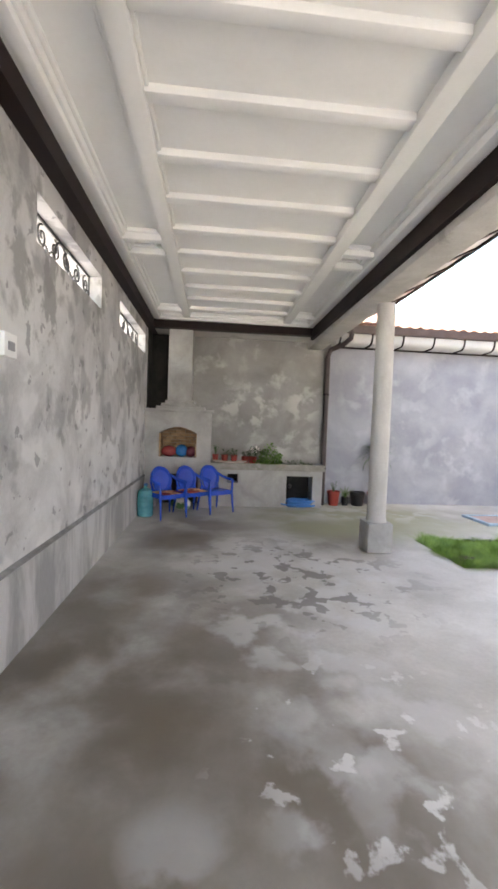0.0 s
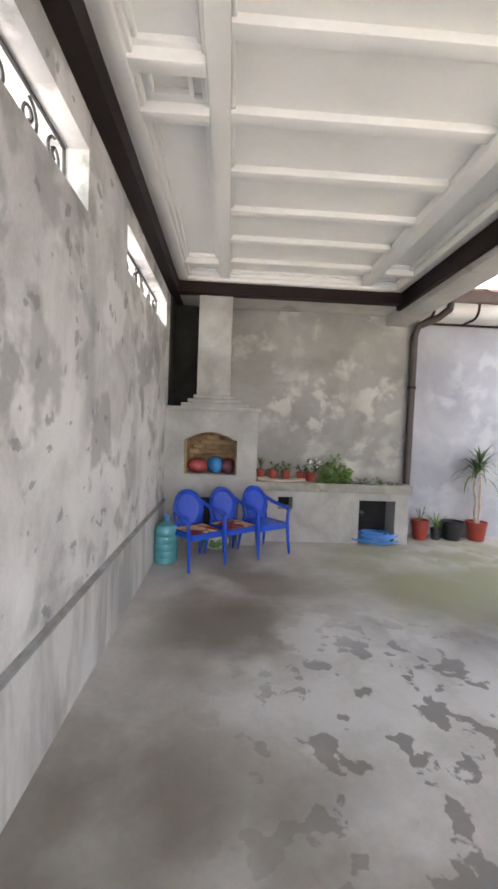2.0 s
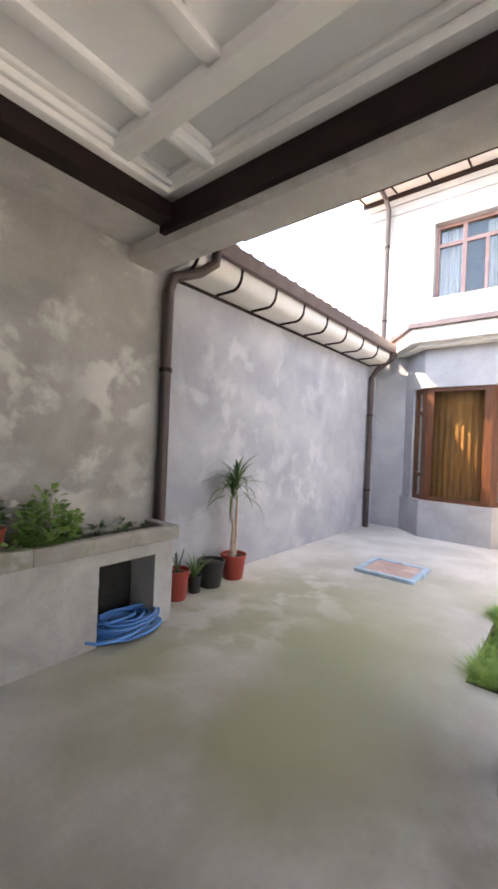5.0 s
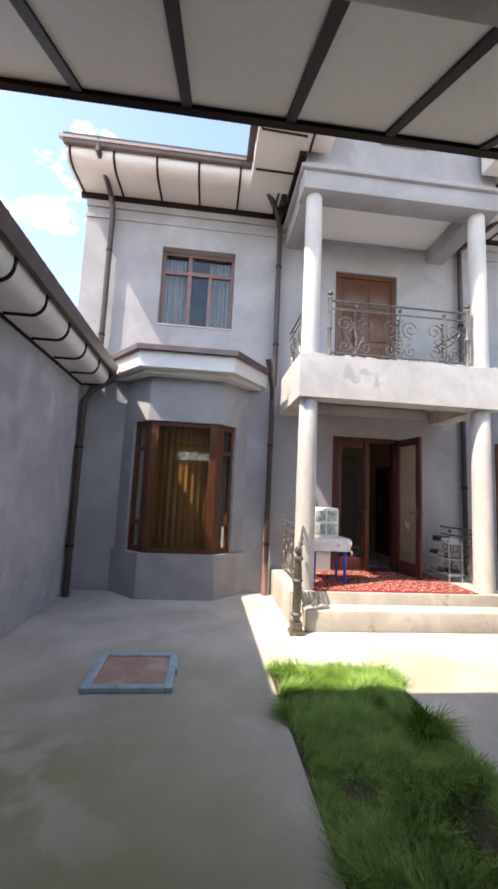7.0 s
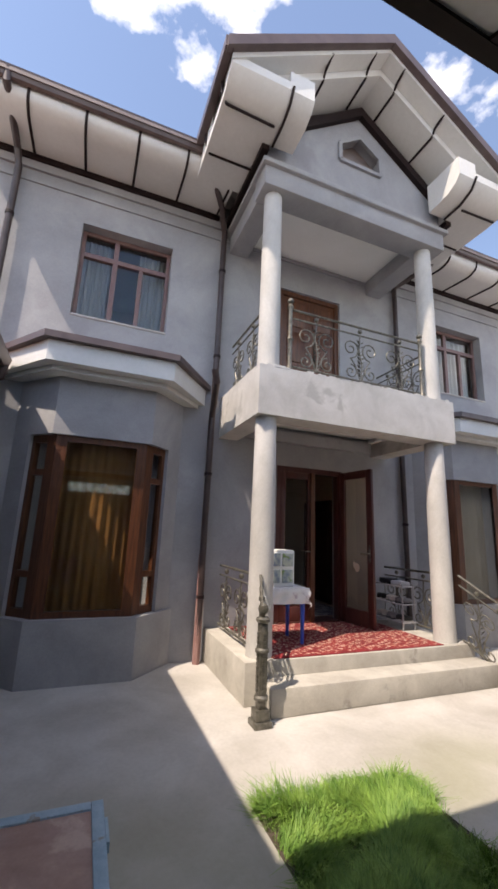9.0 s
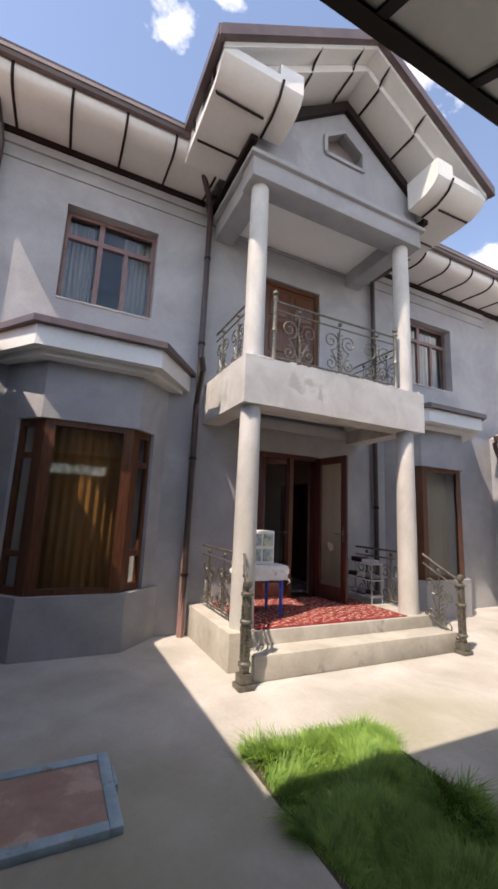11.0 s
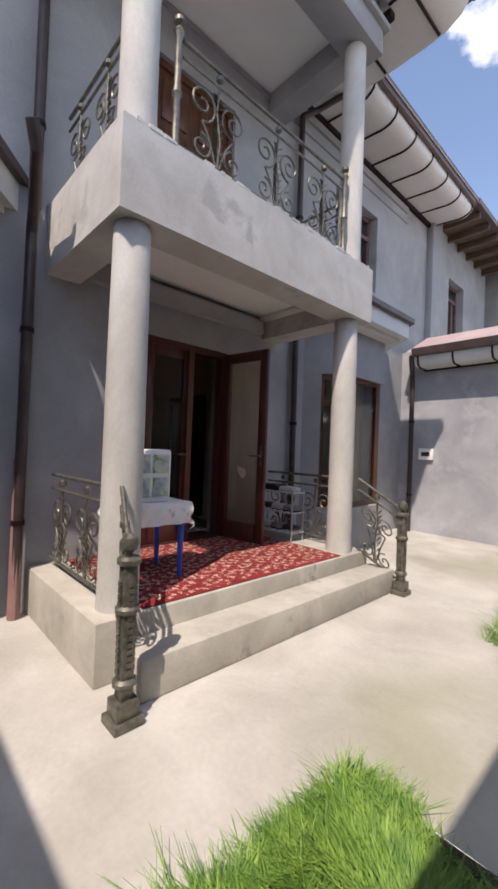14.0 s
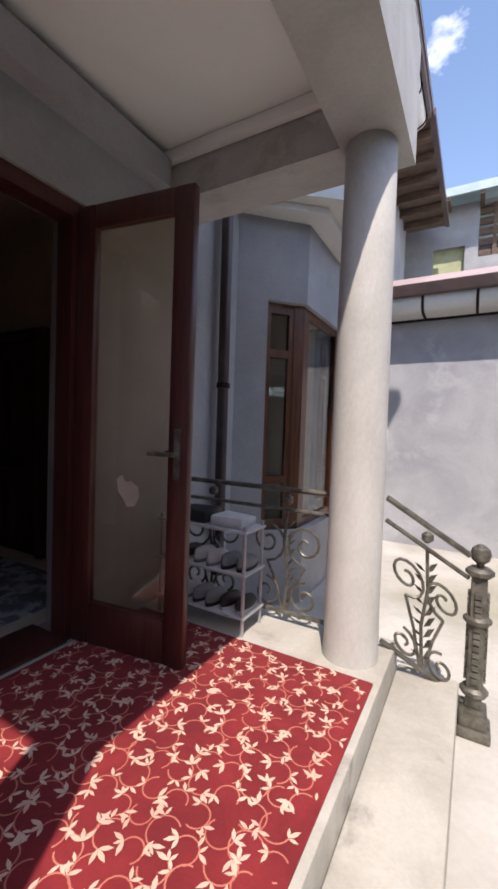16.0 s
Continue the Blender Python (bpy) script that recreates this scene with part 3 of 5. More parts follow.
part("ledge", boxes((BX - 0.08, PY0 - 0.08, 6.40, BX + 0.3, PY1 + 0.08, 6.47), (BX + 0.3, PY0 - 0.08, 6.40, FX, PY0 + 0.2, 6.47), (BX + 0.3, PY1 - 0.2, 6.40, FX, PY1 + 0.08, 6.47), bevel=0.012), M_HOUSE, pd)
part("porch_ceiling", boxes((BX + 0.34, PY0 + 0.32, 6.38, FX, PY1 - 0.32, 6.44)), M_WHITE, pd)
W0, W1, WZ = AX - 0.36, AX + 0.36, 7.05
# pediment wall in four pieces round its small pointed window
RZ = lambda y: 8.08 - abs(y - AX) * 0.72
bm = bmesh.new()
prism(bm, [(PY0, 6.47), (W0, 6.47), (W0, RZ(W0)), (PY0, RZ(PY0))], "x", BX + 0.03, BX + 0.3)
prism(bm, [(W1, 6.47), (PY1, 6.47), (PY1, RZ(PY1)), (W1, RZ(W1))], "x", BX + 0.03, BX + 0.3)
prism(bm, [(W0, 6.47), (W1, 6.47), (W1, WZ), (W0, WZ)], "x", BX + 0.03, BX + 0.3)
prism(bm, [(W0, WZ + 0.3), (AX, WZ + 0.55), (W1, WZ + 0.3), (W1, RZ(W1)), (AX, RZ(AX)), (W0, RZ(W0))], "x", BX + 0.03, BX + 0.3)
part("pediment_wall", bm, M_HOUSE, pd)
part("side_wall", boxes((BX + 0.3, PY0, 6.47, FX, PY0 + 0.25, 6.8), (BX + 0.3, PY1 - 0.25, 6.47, FX, PY1, 6.8)), M_HOUSE, pd)
bm = bmesh.new()
for p, q in (((W0, WZ), (W1, WZ)), ((W1, WZ), (W1, WZ + 0.3)), ((W1, WZ + 0.3), (AX, WZ + 0.55)), ((AX, WZ + 0.55), (W0, WZ + 0.3)), ((W0, WZ + 0.3), (W0, WZ))):
    tube(bm, [(BX + 0.02, *p), (BX + 0.02, *q)], 0.04, 4)
part("window_surround", bm, M_HOUSE, pd)
part("shutter", prism(bmesh.new(), [(W0, WZ), (W1, WZ), (W1, WZ + 0.3), (AX, WZ + 0.55), (W0, WZ + 0.3)], "x", BX + 0.18, BX + 0.21), M_ROOF, pd, "grey-brown boarded opening")

GX, GZ, GS, GW = 5.72, 8.42, 0.64, 2.28
rg = thing("roof_gable", (GX, AX, 7), "gabled portico roof with white soffit, brown gutter and straps", "roof", kind="structure")
for s in (-1, 1):
    ye, ze = AX + s * GW, GZ - GW * GS
    part("slope", prism(bmesh.new(), [(AX, GZ + 0.06), (ye, ze + 0.06), (ye, ze), (AX, GZ)], "x", GX, 10.3), M_ROOF, rg)
    part("fascia", prism(bmesh.new(), [(AX, GZ + 0.10), (ye + s * 0.08, ze + 0.10 - 0.05), (ye + s * 0.08, ze - 0.10), (AX, GZ - 0.06)], "x", GX - 0.09, GX - 0.002), M_GUTTER, rg, "brown verge gutter")
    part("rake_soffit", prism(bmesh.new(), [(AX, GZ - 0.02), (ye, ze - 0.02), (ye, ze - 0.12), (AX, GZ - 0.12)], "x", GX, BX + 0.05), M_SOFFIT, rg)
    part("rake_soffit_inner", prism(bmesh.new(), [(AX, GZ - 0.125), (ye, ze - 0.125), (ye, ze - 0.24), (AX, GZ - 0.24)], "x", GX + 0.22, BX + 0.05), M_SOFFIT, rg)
    part("pediment_strip", prism(bmesh.new(), [(AX, 8.12), (AX + s * 1.5, 8.12 - 1.5 * 0.72), (AX + s * 1.5, 8.12 - 1.5 * 0.72 - 0.16), (AX, 7.96)], "x", BX - 0.05, BX + 0.028), M_BROWN, rg)
    y0, y1 = sorted((AX + s * 1.42, ye))
    # boxed eave along the side, rounded at its front
    yo, yi = ye, AX + s * 1.53
    prof = [(GX + 0.02, ze - 0.02), (GX + 0.02, ze - 0.14), (GX + 0.10, ze - 0.24), (GX + 0.26, ze - 0.32), (GX + 0.5, ze - 0.34), (7.2, ze - 0.34), (7.2, ze - 0.02)]
    bm = prism(bmesh.new(), prof, "y", min(yi, yo), max(yi, yo))
    part("eave_box", bm, M_SOFFIT, rg)
    yb = AX + s * 1.20
    bm = bmesh.new()
    prism(bm, [(GX + 0.03, RZ(yb) - 0.1), (GX + 0.03, ze - 0.13), (GX + 0.10, ze - 0.23), (GX + 0.26, ze - 0.31), (BX - 0.09, ze - 0.33), (BX - 0.09, RZ(yb) - 0.1)], "y", min(yb, yi), max(yb, yi))
    part("eave_return", bm, M_SOFFIT, rg)
    part("side_gutter", boxes((GX - 0.05, min(ye, ye + s * 0.1), ze - 0.06, 7.0, max(ye, ye + s * 0.1), ze + 0.09)), M_GUTTER, rg)
    part("wall_strip", boxes((BX - 0.1, min(AX + s * 1.54, AX + s * 1.64), ze - 0.42, FX, max(AX + s * 1.54, AX + s * 1.64), ze - 0.342)), M_BROWN, rg)
    for xx in (6.05, 6.75):
        part("strap", tube(bmesh.new(), [(xx + 0.02 if xx < 6.2 else xx, yi + s * 0.06, ze - 0.352), (xx, ye - s * 0.05, ze - 0.35), (xx, ye + s * 0.01, ze - 0.2), (xx, ye + s * 0.015, ze - 0.06)], 0.018, 6), M_BROWN, rg)
    part("strap", tube(bmesh.new(), [(BX - 0.1, yi - s * 0.03, ze - 0.35), (GX + 0.3, yi - s * 0.03, ze - 0.34), (GX + 0.10, yi - s * 0.03, ze - 0.25), (GX + 0.0, yi - s * 0.03, ze - 0.1)], 0.018, 6), M_BROWN, rg)
    for u in (0.25, 0.95):
        y = AX + s * u
        z = GZ - u * GS
        part("strap", tube(bmesh.new(), [(BX, y, z - 0.25), (GX + 0.25, y, z - 0.25), (GX + 0.18, y, z - 0.15), (GX, y, z - 0.1)], 0.018, 6), M_BROWN, rg)

# terrace
tr = thing("terrace", (6.9, AX, 0), "cement porch platform with one long step", "terrace", kind="structure")
part("platform", boxes((BX - 0.02, PY0 - 0.05, 0, FX, PY1 + 0.05, 0.40), bevel=0.012), M_STEP, tr)
part("step", boxes((6.09, 1.70, 0, BX - 0.02, 4.74, 0.25), bevel=0.014), M_STEP, tr)


def bay(name, cy):
    b = thing(name, (FX, cy, 0), "grey rendered bay with a pale octagonal cornice", "bay", kind="structure")

    def ring(d, w, s):
        return [(FX, cy - w - s), (FX - d, cy - w), (FX - d, cy + w), (FX, cy + w + s)]
    part("base", prism(bmesh.new(), ring(0.5, 0.58, 0.5), "z", 0, 0.66), M_HOUSE, b)
    part("head", prism(bmesh.new(), ring(0.46, 0.57, 0.46), "z", 2.70, 3.46), M_HOUSE, b)
    for s in (-1, 1):
        q = [(FX, cy + s * 1.03), (FX - 0.20, cy + s * 0.83), (FX - 0.13, cy + s * 0.76), (FX, cy + s * 0.62)]
        part("jamb", prism(bmesh.new(), q, "z", 0.66, 2.70), M_HOUSE, b)
    part("cornice", prism(bmesh.new(), ring(0.80, 0.72, 0.62), "z", 3.46, 3.70), M_SOFFIT, b, "white plastered cornice")
    part("cornice_neck", prism(bmesh.new(), ring(0.66, 0.66, 0.58), "z", 3.40, 3.458), M_SOFFIT, b)
    part("cap", prism(bmesh.new(), ring(0.88, 0.76, 0.66), "z", 3.702, 3.78), M_GUTTER, b, "brown gutter edge")
    bm = bmesh.new()
    lo, hi = ring(0.84, 0.74, 0.64), ring(0.05, 0.3, 0.2)
    vl, vh = [bm.verts.new((*p, 3.785)) for p in lo], [bm.verts.new((*p, 4.02)) for p in hi]
    for i in range(3):
        bm.faces.new((vl[i], vl[i + 1], vh[i + 1], vh[i]))
    bmesh.ops.recalc_face_normals(bm, faces=bm.faces)
    part("lean_roof", bm, M_ROOF, b)
    # window
    w = thing("window_bay", (FX - 0.4, cy, 0.66), "dark brown timber bay window with a drawn curtain", "window", kind="structure")
    z0, z1 = 0.66, 2.70
    fx, hw = FX - 0.42, 0.47
    for s in (-1, 1):
        part("corner_post", prism(bmesh.new(), [(fx, cy + s * 0.40), (fx, cy + s * 0.52), (fx + 0.07, cy + s * 0.59), (fx + 0.12, cy + s * 0.52)], "z", z0, z1), M_WOOD, w)
        # flank: frame, lower panel, glass
        p0, p1 = Vector((fx + 0.07, cy + s * 0.575, 0)), Vector((FX - 0.16, cy + s * 0.80, 0))
        for u0, u1, za, zb in ((0, 0.2, z0, z1), (0.8, 1, z0, z1), (0.2, 0.8, z0, z0 + 0.09), (0.2, 0.8, z1 - 0.09, z1), (0.2, 0.8, z1 - 0.48, z1 - 0.41), (0.2, 0.8, z0 + 0.42, z0 + 0.49)):
            a, c = p0.lerp(p1, u0), p0.lerp(p1, u1)
            nrm = Vector((0.045, -s * 0.045, 0))
            part("flank_bar", prism(bmesh.new(), [a.xy, c.xy, (c + nrm).xy, (a + nrm).xy], "z", za, zb), M_WOOD, w)
        a, c = p0.lerp(p1, 0.2), p0.lerp(p1, 0.8)
        nrm = Vector((0.02, -s * 0.02, 0))
        pn = part("flank_pane", prism(bmesh.new(), [(a + nrm).xy, (c + nrm).xy, (c + nrm * 1.3).xy, (a + nrm * 1.3).xy], "z", z0 + 0.09, z1 - 0.09), M_GLASS, w)
        pn.visible_shadow = False
    part("sill_rail", boxes((fx + 0.005, cy - 0.40, z0, fx + 0.07, cy + 0.40, z0 + 0.07)), M_WOOD, w)
    part("head_rail", boxes((fx + 0.005, cy - 0.40, z1 - 0.07, fx + 0.07, cy + 0.40, z1)), M_WOOD, w)
    pn = part("pane", boxes((fx + 0.03, cy - 0.40, z0 + 0.07, fx + 0.036, cy + 0.40, z1 - 0.07)), M_GLASS, w)
    pn.visible_shadow = False
    return w


def curtain(name, x, y0, y1, z0, z1, material, label, waves=14, depth=0.03, bow=0.0):
    bm = bmesh.new()
    n = waves * 6
    rows = []
    for z in (z0, z1):
        rows.append([bm.verts.new((x + depth * math.sin(i / 6 * math.tau) * (1 + 0.4 * math.sin(i * 0.7)) + bow * abs(2 * i / n - 1) ** 2, y0 + (y1 - y0) * i / n, z)) for i in range(n + 1)])
    for i in range(n):
        bm.faces.new((rows[0][i], rows[0][i + 1], rows[1][i + 1], rows[1][i]))
    bmesh.ops.solidify(bm, geom=bm.faces, thickness=0.004)
    return tagged(part(name, bm, material, smooth=60), label, "curtain")


bay("bay", 6.42)
bay("bay", 0.15)
curtain("curtain", FX - 0.27, 5.86, 6.98, 0.68, 2.69, M_CURT, "brown pleated curtain drawn behind the bay window", 11, 0.013, 0.2)
curtain("curtain", FX - 0.27, -0.41, 0.71, 0.68, 2.69, M_SHEER, "beige curtain drawn behind the bay window", 5, 0.008, 0.2)


def window(name, y0, y1, z0, z1, label):
    w = thing(name, (FX + 0.15, (y0 + y1) / 2, z0), label, "window", kind="structure")
    x = FX + 0.16
    m1, tz = y0 + (y1 - y0) * 0.62, z1 - 0.38
    for a in ((y0, z0, y0 + 0.055, z1), (y1 - 0.055, z0, y1, z1), (y0 + 0.055, z0, y1 - 0.055, z0 + 0.055), (y0 + 0.055, z1 - 0.055, y1 - 0.055, z1)):
        part("frame", boxes((x, a[0], a[1], x + 0.07, a[2], a[3]), bevel=0.006), M_WOODW, w)
    part("mullion", boxes((x + 0.002, m1 - 0.035, z0 + 0.055, x + 0.068, m1 + 0.035, z1 - 0.055)), M_WOODW, w)
    part("mullion", boxes((x + 0.002, y0 + (y1 - y0) * 0.33 - 0.03, z0 + 0.055, x + 0.068, y0 + (y1 - y0) * 0.33 + 0.03, tz)), M_WOODW, w)
    part("transom", boxes((x - 0.004, y0 + 0.055, tz - 0.035, x + 0.066, y1 - 0.055, tz + 0.035)), M_WOODW, w)
    part("sill", boxes((FX - 0.02, y0, z0 - 0.03, FX + 0.16, y1, z0 - 0.002), bevel=0.006), M_TRIMC, w)
    pn = part("pane", boxes((x + 0.03, y0 + 0.055, z0 + 0.055, x + 0.036, y1 - 0.055, z1 - 0.055)), M_GLASS, w)
    pn.visible_shadow = False
    return w


M_WOODW = mat("reddish_window_frame", (0.16, 0.09, 0.085), (0.22, 0.13, 0.12), 6, 80, 0.4, 0.05)
window("window_1", 5.75, 7.04, 4.48, 5.9, "brown framed upper window with net curtains")
window("window_2", -0.84, 0.5, 4.5, 5.93, "brown framed upper window with closed curtains")
curtain("curtain", FX + 0.34, 6.62, 7.0, 4.5, 5.86, M_NET, "pale net curtain behind the upper window", 6, 0.02)
curtain("curtain", FX + 0.34, -0.8, 0.46, 4.5, 5.88, M_NET, "pale net curtain behind the upper window", 10, 0.02)

curtain("curtain", FX + 0.34, 5.78, 6.2, 4.5, 5.86, M_NET, "pale net curtain behind the upper window", 6, 0.02)
structure("pier_house", boxes((FX - 0.14, -3.5, -0.1, FX, -3.0, 6.9), bevel=0.01), M_HOUSE, "grey rendered pier on the house front", "wall")
window("window_3", -5.3, -4.3, 4.5, 5.93, "brown framed upper window at the far end of the house")

# doors
d1 = thing("door_1", (FX, 3.28, 0.4), "dark red-brown glazed double door, one leaf standing open", "door", kind="structure")
z0, z1 = 0.4, 2.7
part("frame", boxes((FX + 0.02, 2.68, z0, FX + 0.14, 2.76, z1), (FX + 0.02, 3.79, z0, FX + 0.14, 3.87, z1), (FX + 0.02, 2.76, z1 - 0.08, FX + 0.14, 3.79, z1)), M_DOOR, d1)


def leaf(parent, m):
    """Glazed door leaf, 0.63 wide, hinged on its local origin."""
    H, W = 2.26, 0.63
    out = []
    for nm, r in (("stile", (0, 0, 0, 0.10, 0.05, H)), ("stile", (W - 0.10, 0, 0, W, 0.05, H)), ("bottom_rail", (0.10, 0.002, 0, W - 0.10, 0.048, 0.22)), ("top_rail", (0.10, 0.002, H - 0.12, W - 0.10, 0.048, H))):
        bm = boxes(r, bevel=0.008)
        bm.transform(m)
        out.append(part(nm, bm, M_DOOR, parent))
    bm = boxes((0.10, 0.02, 0.22, W - 0.10, 0.026, H - 0.12))
    bm.transform(m)
    part("pane", bm, M_TINT, parent).visible_shadow = False
    bm = bmesh.new()
    for yy in (-0.05, 0.10):
        tube(bm, [(W - 0.05, 0.025, 1.02), (W - 0.05, yy, 1.02), (W - 0.17, yy, 1.02)], 0.011, 8)
    box(bm, W - 0.065, -0.008, 0.9, W - 0.035, 0.058, 1.14)
    bm.transform(m)
    part("handle", bm, M_IRON, parent, "dark lever handle")


leaf(d1, pose(FX + 0.0, 2.74, z0 + 0.01, 0, 0, 188) @ Matrix.Diagonal((1.08, 1, 1, 1)))
leaf(d1, pose(FX + 0.03, 3.785, z0 + 0.01, 0, 0, -90) @ Matrix.Diagonal((0.9, 1, 0.985, 1)))
part("centre_post", boxes((FX - 0.03, 3.21, z0, FX + 0.02, 3.28, z1 - 0.08)), M_WOOD, d1)
part("threshold", boxes((FX, 2.76, z0 + 0.001, FX + 0.3, 3.79, z0 + 0.02)), M_DOOR, d1)
d3 = thing("door_3", (9.75, 2.0, 0.4), "dark brown panelled door inside the hall", "door", kind="structure")
for r in ((9.22, 9.31, 0.401, 2.36), (10.16, 10.25, 0.401, 2.36), (9.31, 10.16, 2.27, 2.36)):
    part("frame", boxes((r[0], 2.001, r[2], r[1], 2.06, r[3]), bevel=0.006), M_DOOR, d3)
lf = part("leaf", boxes((9.31, 2.002, 0.41, 10.16, 2.03, 2.27)), M_DOOR, d3)
for za, zb in ((0.55, 1.15), (1.27, 2.12)):
    for xa in (9.41, 9.78):
        part("panel", boxes((xa, 2.03, za, xa + 0.3, 2.042, zb), bevel=0.008), M_DOOR, lf)
hr = thing("hall_rug", (9.2, 3.3, 0.4), "grey patterned rug on the hall floor", "rug")
part("pile", boxes((8.35, 2.2, 0.401, 10.6, 4.7, 0.412), bevel=0.003), mat("grey_rug_pile", (0.16, 0.16, 0.17), (0.42, 0.42, 0.43), 7, 120, 0.95, 0.4, lo=0.46, hi=0.54), hr)
d2 = thing("door_2", (FX, 3.28, 3.62), "brown wooden balcony double door", "door", kind="structure")
part("frame", boxes((FX + 0.05, 2.7, 3.62, FX + 0.14, 2.78, 5.78), (FX + 0.05, 3.80, 3.62, FX + 0.14, 3.88, 5.78), (FX + 0.05, 2.78, 5.7, FX + 0.14, 3.80, 5.78)), M_WOOD, d2)
for y in (2.78, 3.29):
    lf = part("leaf", boxes((FX + 0.08, y, 3.64, FX + 0.11, y + 0.505, 5.7)), M_WOOD, d2)
    for za, zb in ((3.75, 4.4), (4.5, 5.05), (5.15, 5.6)):
        part("panel", boxes((FX + 0.06, y + 0.08, za, FX + 0.078, y + 0.425, zb), bevel=0.008), M_WOOD, lf)

# downpipes
def downpipe(name, pts, r=0.045, label="brown metal downpipe on the wall", red=None):
    d = thing(name, pts[-1], label, "downpipe", group="downpipes")
    part("pipe", tube(bmesh.new(), pts, r, 12), M_PIPE, d)
    if red:
        part("lower_length", rod(bmesh.new(), (pts[-1][0], pts[-1][1], 0.0), (pts[-1][0], pts[-1][1], red), r + 0.005), M_RUST, d, "unpainted red primer length")
    for a, b in zip(pts, pts[1:]):
        if abs(a[2] - b[2]) > 2:
            for u in (0.25, 0.75):
                p = Vector(a).lerp(Vector(b), u)
                part("bracket", rod(bmesh.new(), p - Vector((0, 0, 0.02)), p + Vector((0, 0, 0.02)), r + 0.01), M_BROWN, d)


downpipe("downpipe", [(2.62, 7.62, 3.44), (2.6, 7.62, 3.30), (2.5, 7.72, 3.2), (2.27, 7.83, 3.10), (2.22, 7.84, 2.95), (2.22, 7.84, 0.0)], 0.05)
downpipe("downpipe", [(7.5, 7.6, 3.44), (7.5, 7.62, 3.3), (7.5, 7.9, 3.12), (7.48, 8.0, 2.95), (7.48, 8.0, 0.0)], 0.05)
downpipe("downpipe", [(7.05, 5.2, 3.70), (7.1, 5.15, 3.55), (7.6, 5.03, 3.40), (7.76, 5.0, 3.25), (7.8, 5.0, 0.0)], 0.045, red=1.35)
downpipe("downpipe", [(6.95, 5.52, 6.95), (6.95, 5.52, 6.82), (7.6, 5.08, 6.6), (7.8, 4.97, 6.4), (7.8, 4.97, 3.5)], 0.045)
downpipe("downpipe", [(6.97, 8.0, 6.95), (6.97, 8.0, 6.8), (7.7, 7.95, 6.6), (7.8, 7.92, 6.4), (7.8, 7.92, 3.4)], 0.045)
downpipe("downpipe", [(7.82, 1.5, 6.4), (7.82, 1.46, 0.4)], 0.045)
downpipe("downpipe", [(6.95, 0.9, 6.95), (6.95, 0.95, 6.8), (7.7, 1.3, 6.55), (7.82, 1.5, 6.4)], 0.045)
downpipe("downpipe", [(7.5, -1.55, 3.42), (7.52, -1.6, 3.3), (7.62, -1.88, 3.1), (7.62, -1.9, 2.9), (7.62, -1.9, 0.0)], 0.045)

# ---- wrought iron ----
def spiral(u0, v0, r, turns, start=0.0, sign=1, n=None):
    """A scroll from its rim to its eye, in a plane."""
    n = n or int(14 * turns)
    return [(u0 + r * (1 - 0.82 * k / n) * math.cos(start + sign * turns * math.tau * k / n),
             v0 + r * (1 - 0.82 * k / n) * math.sin(start + sign * turns * math.tau * k / n)) for k in range(n + 1)]


def bar(pts, to3, r=0.008, seg=5):
    return tube(bmesh.new(), [to3(u, v) for u, v in pts], r, seg)


def iron_leaf(bm, at, d, size, side):
    d, side = Vector(d).normalized(), Vector(side).normalized()
    a = Vector(at)
    vs = [bm.verts.new(p) for p in (a, a + d * size * 0.5 + side * size * 0.25, a + d * size, a + d * size * 0.5 - side * size * 0.25)]
    bm.faces.new(vs)


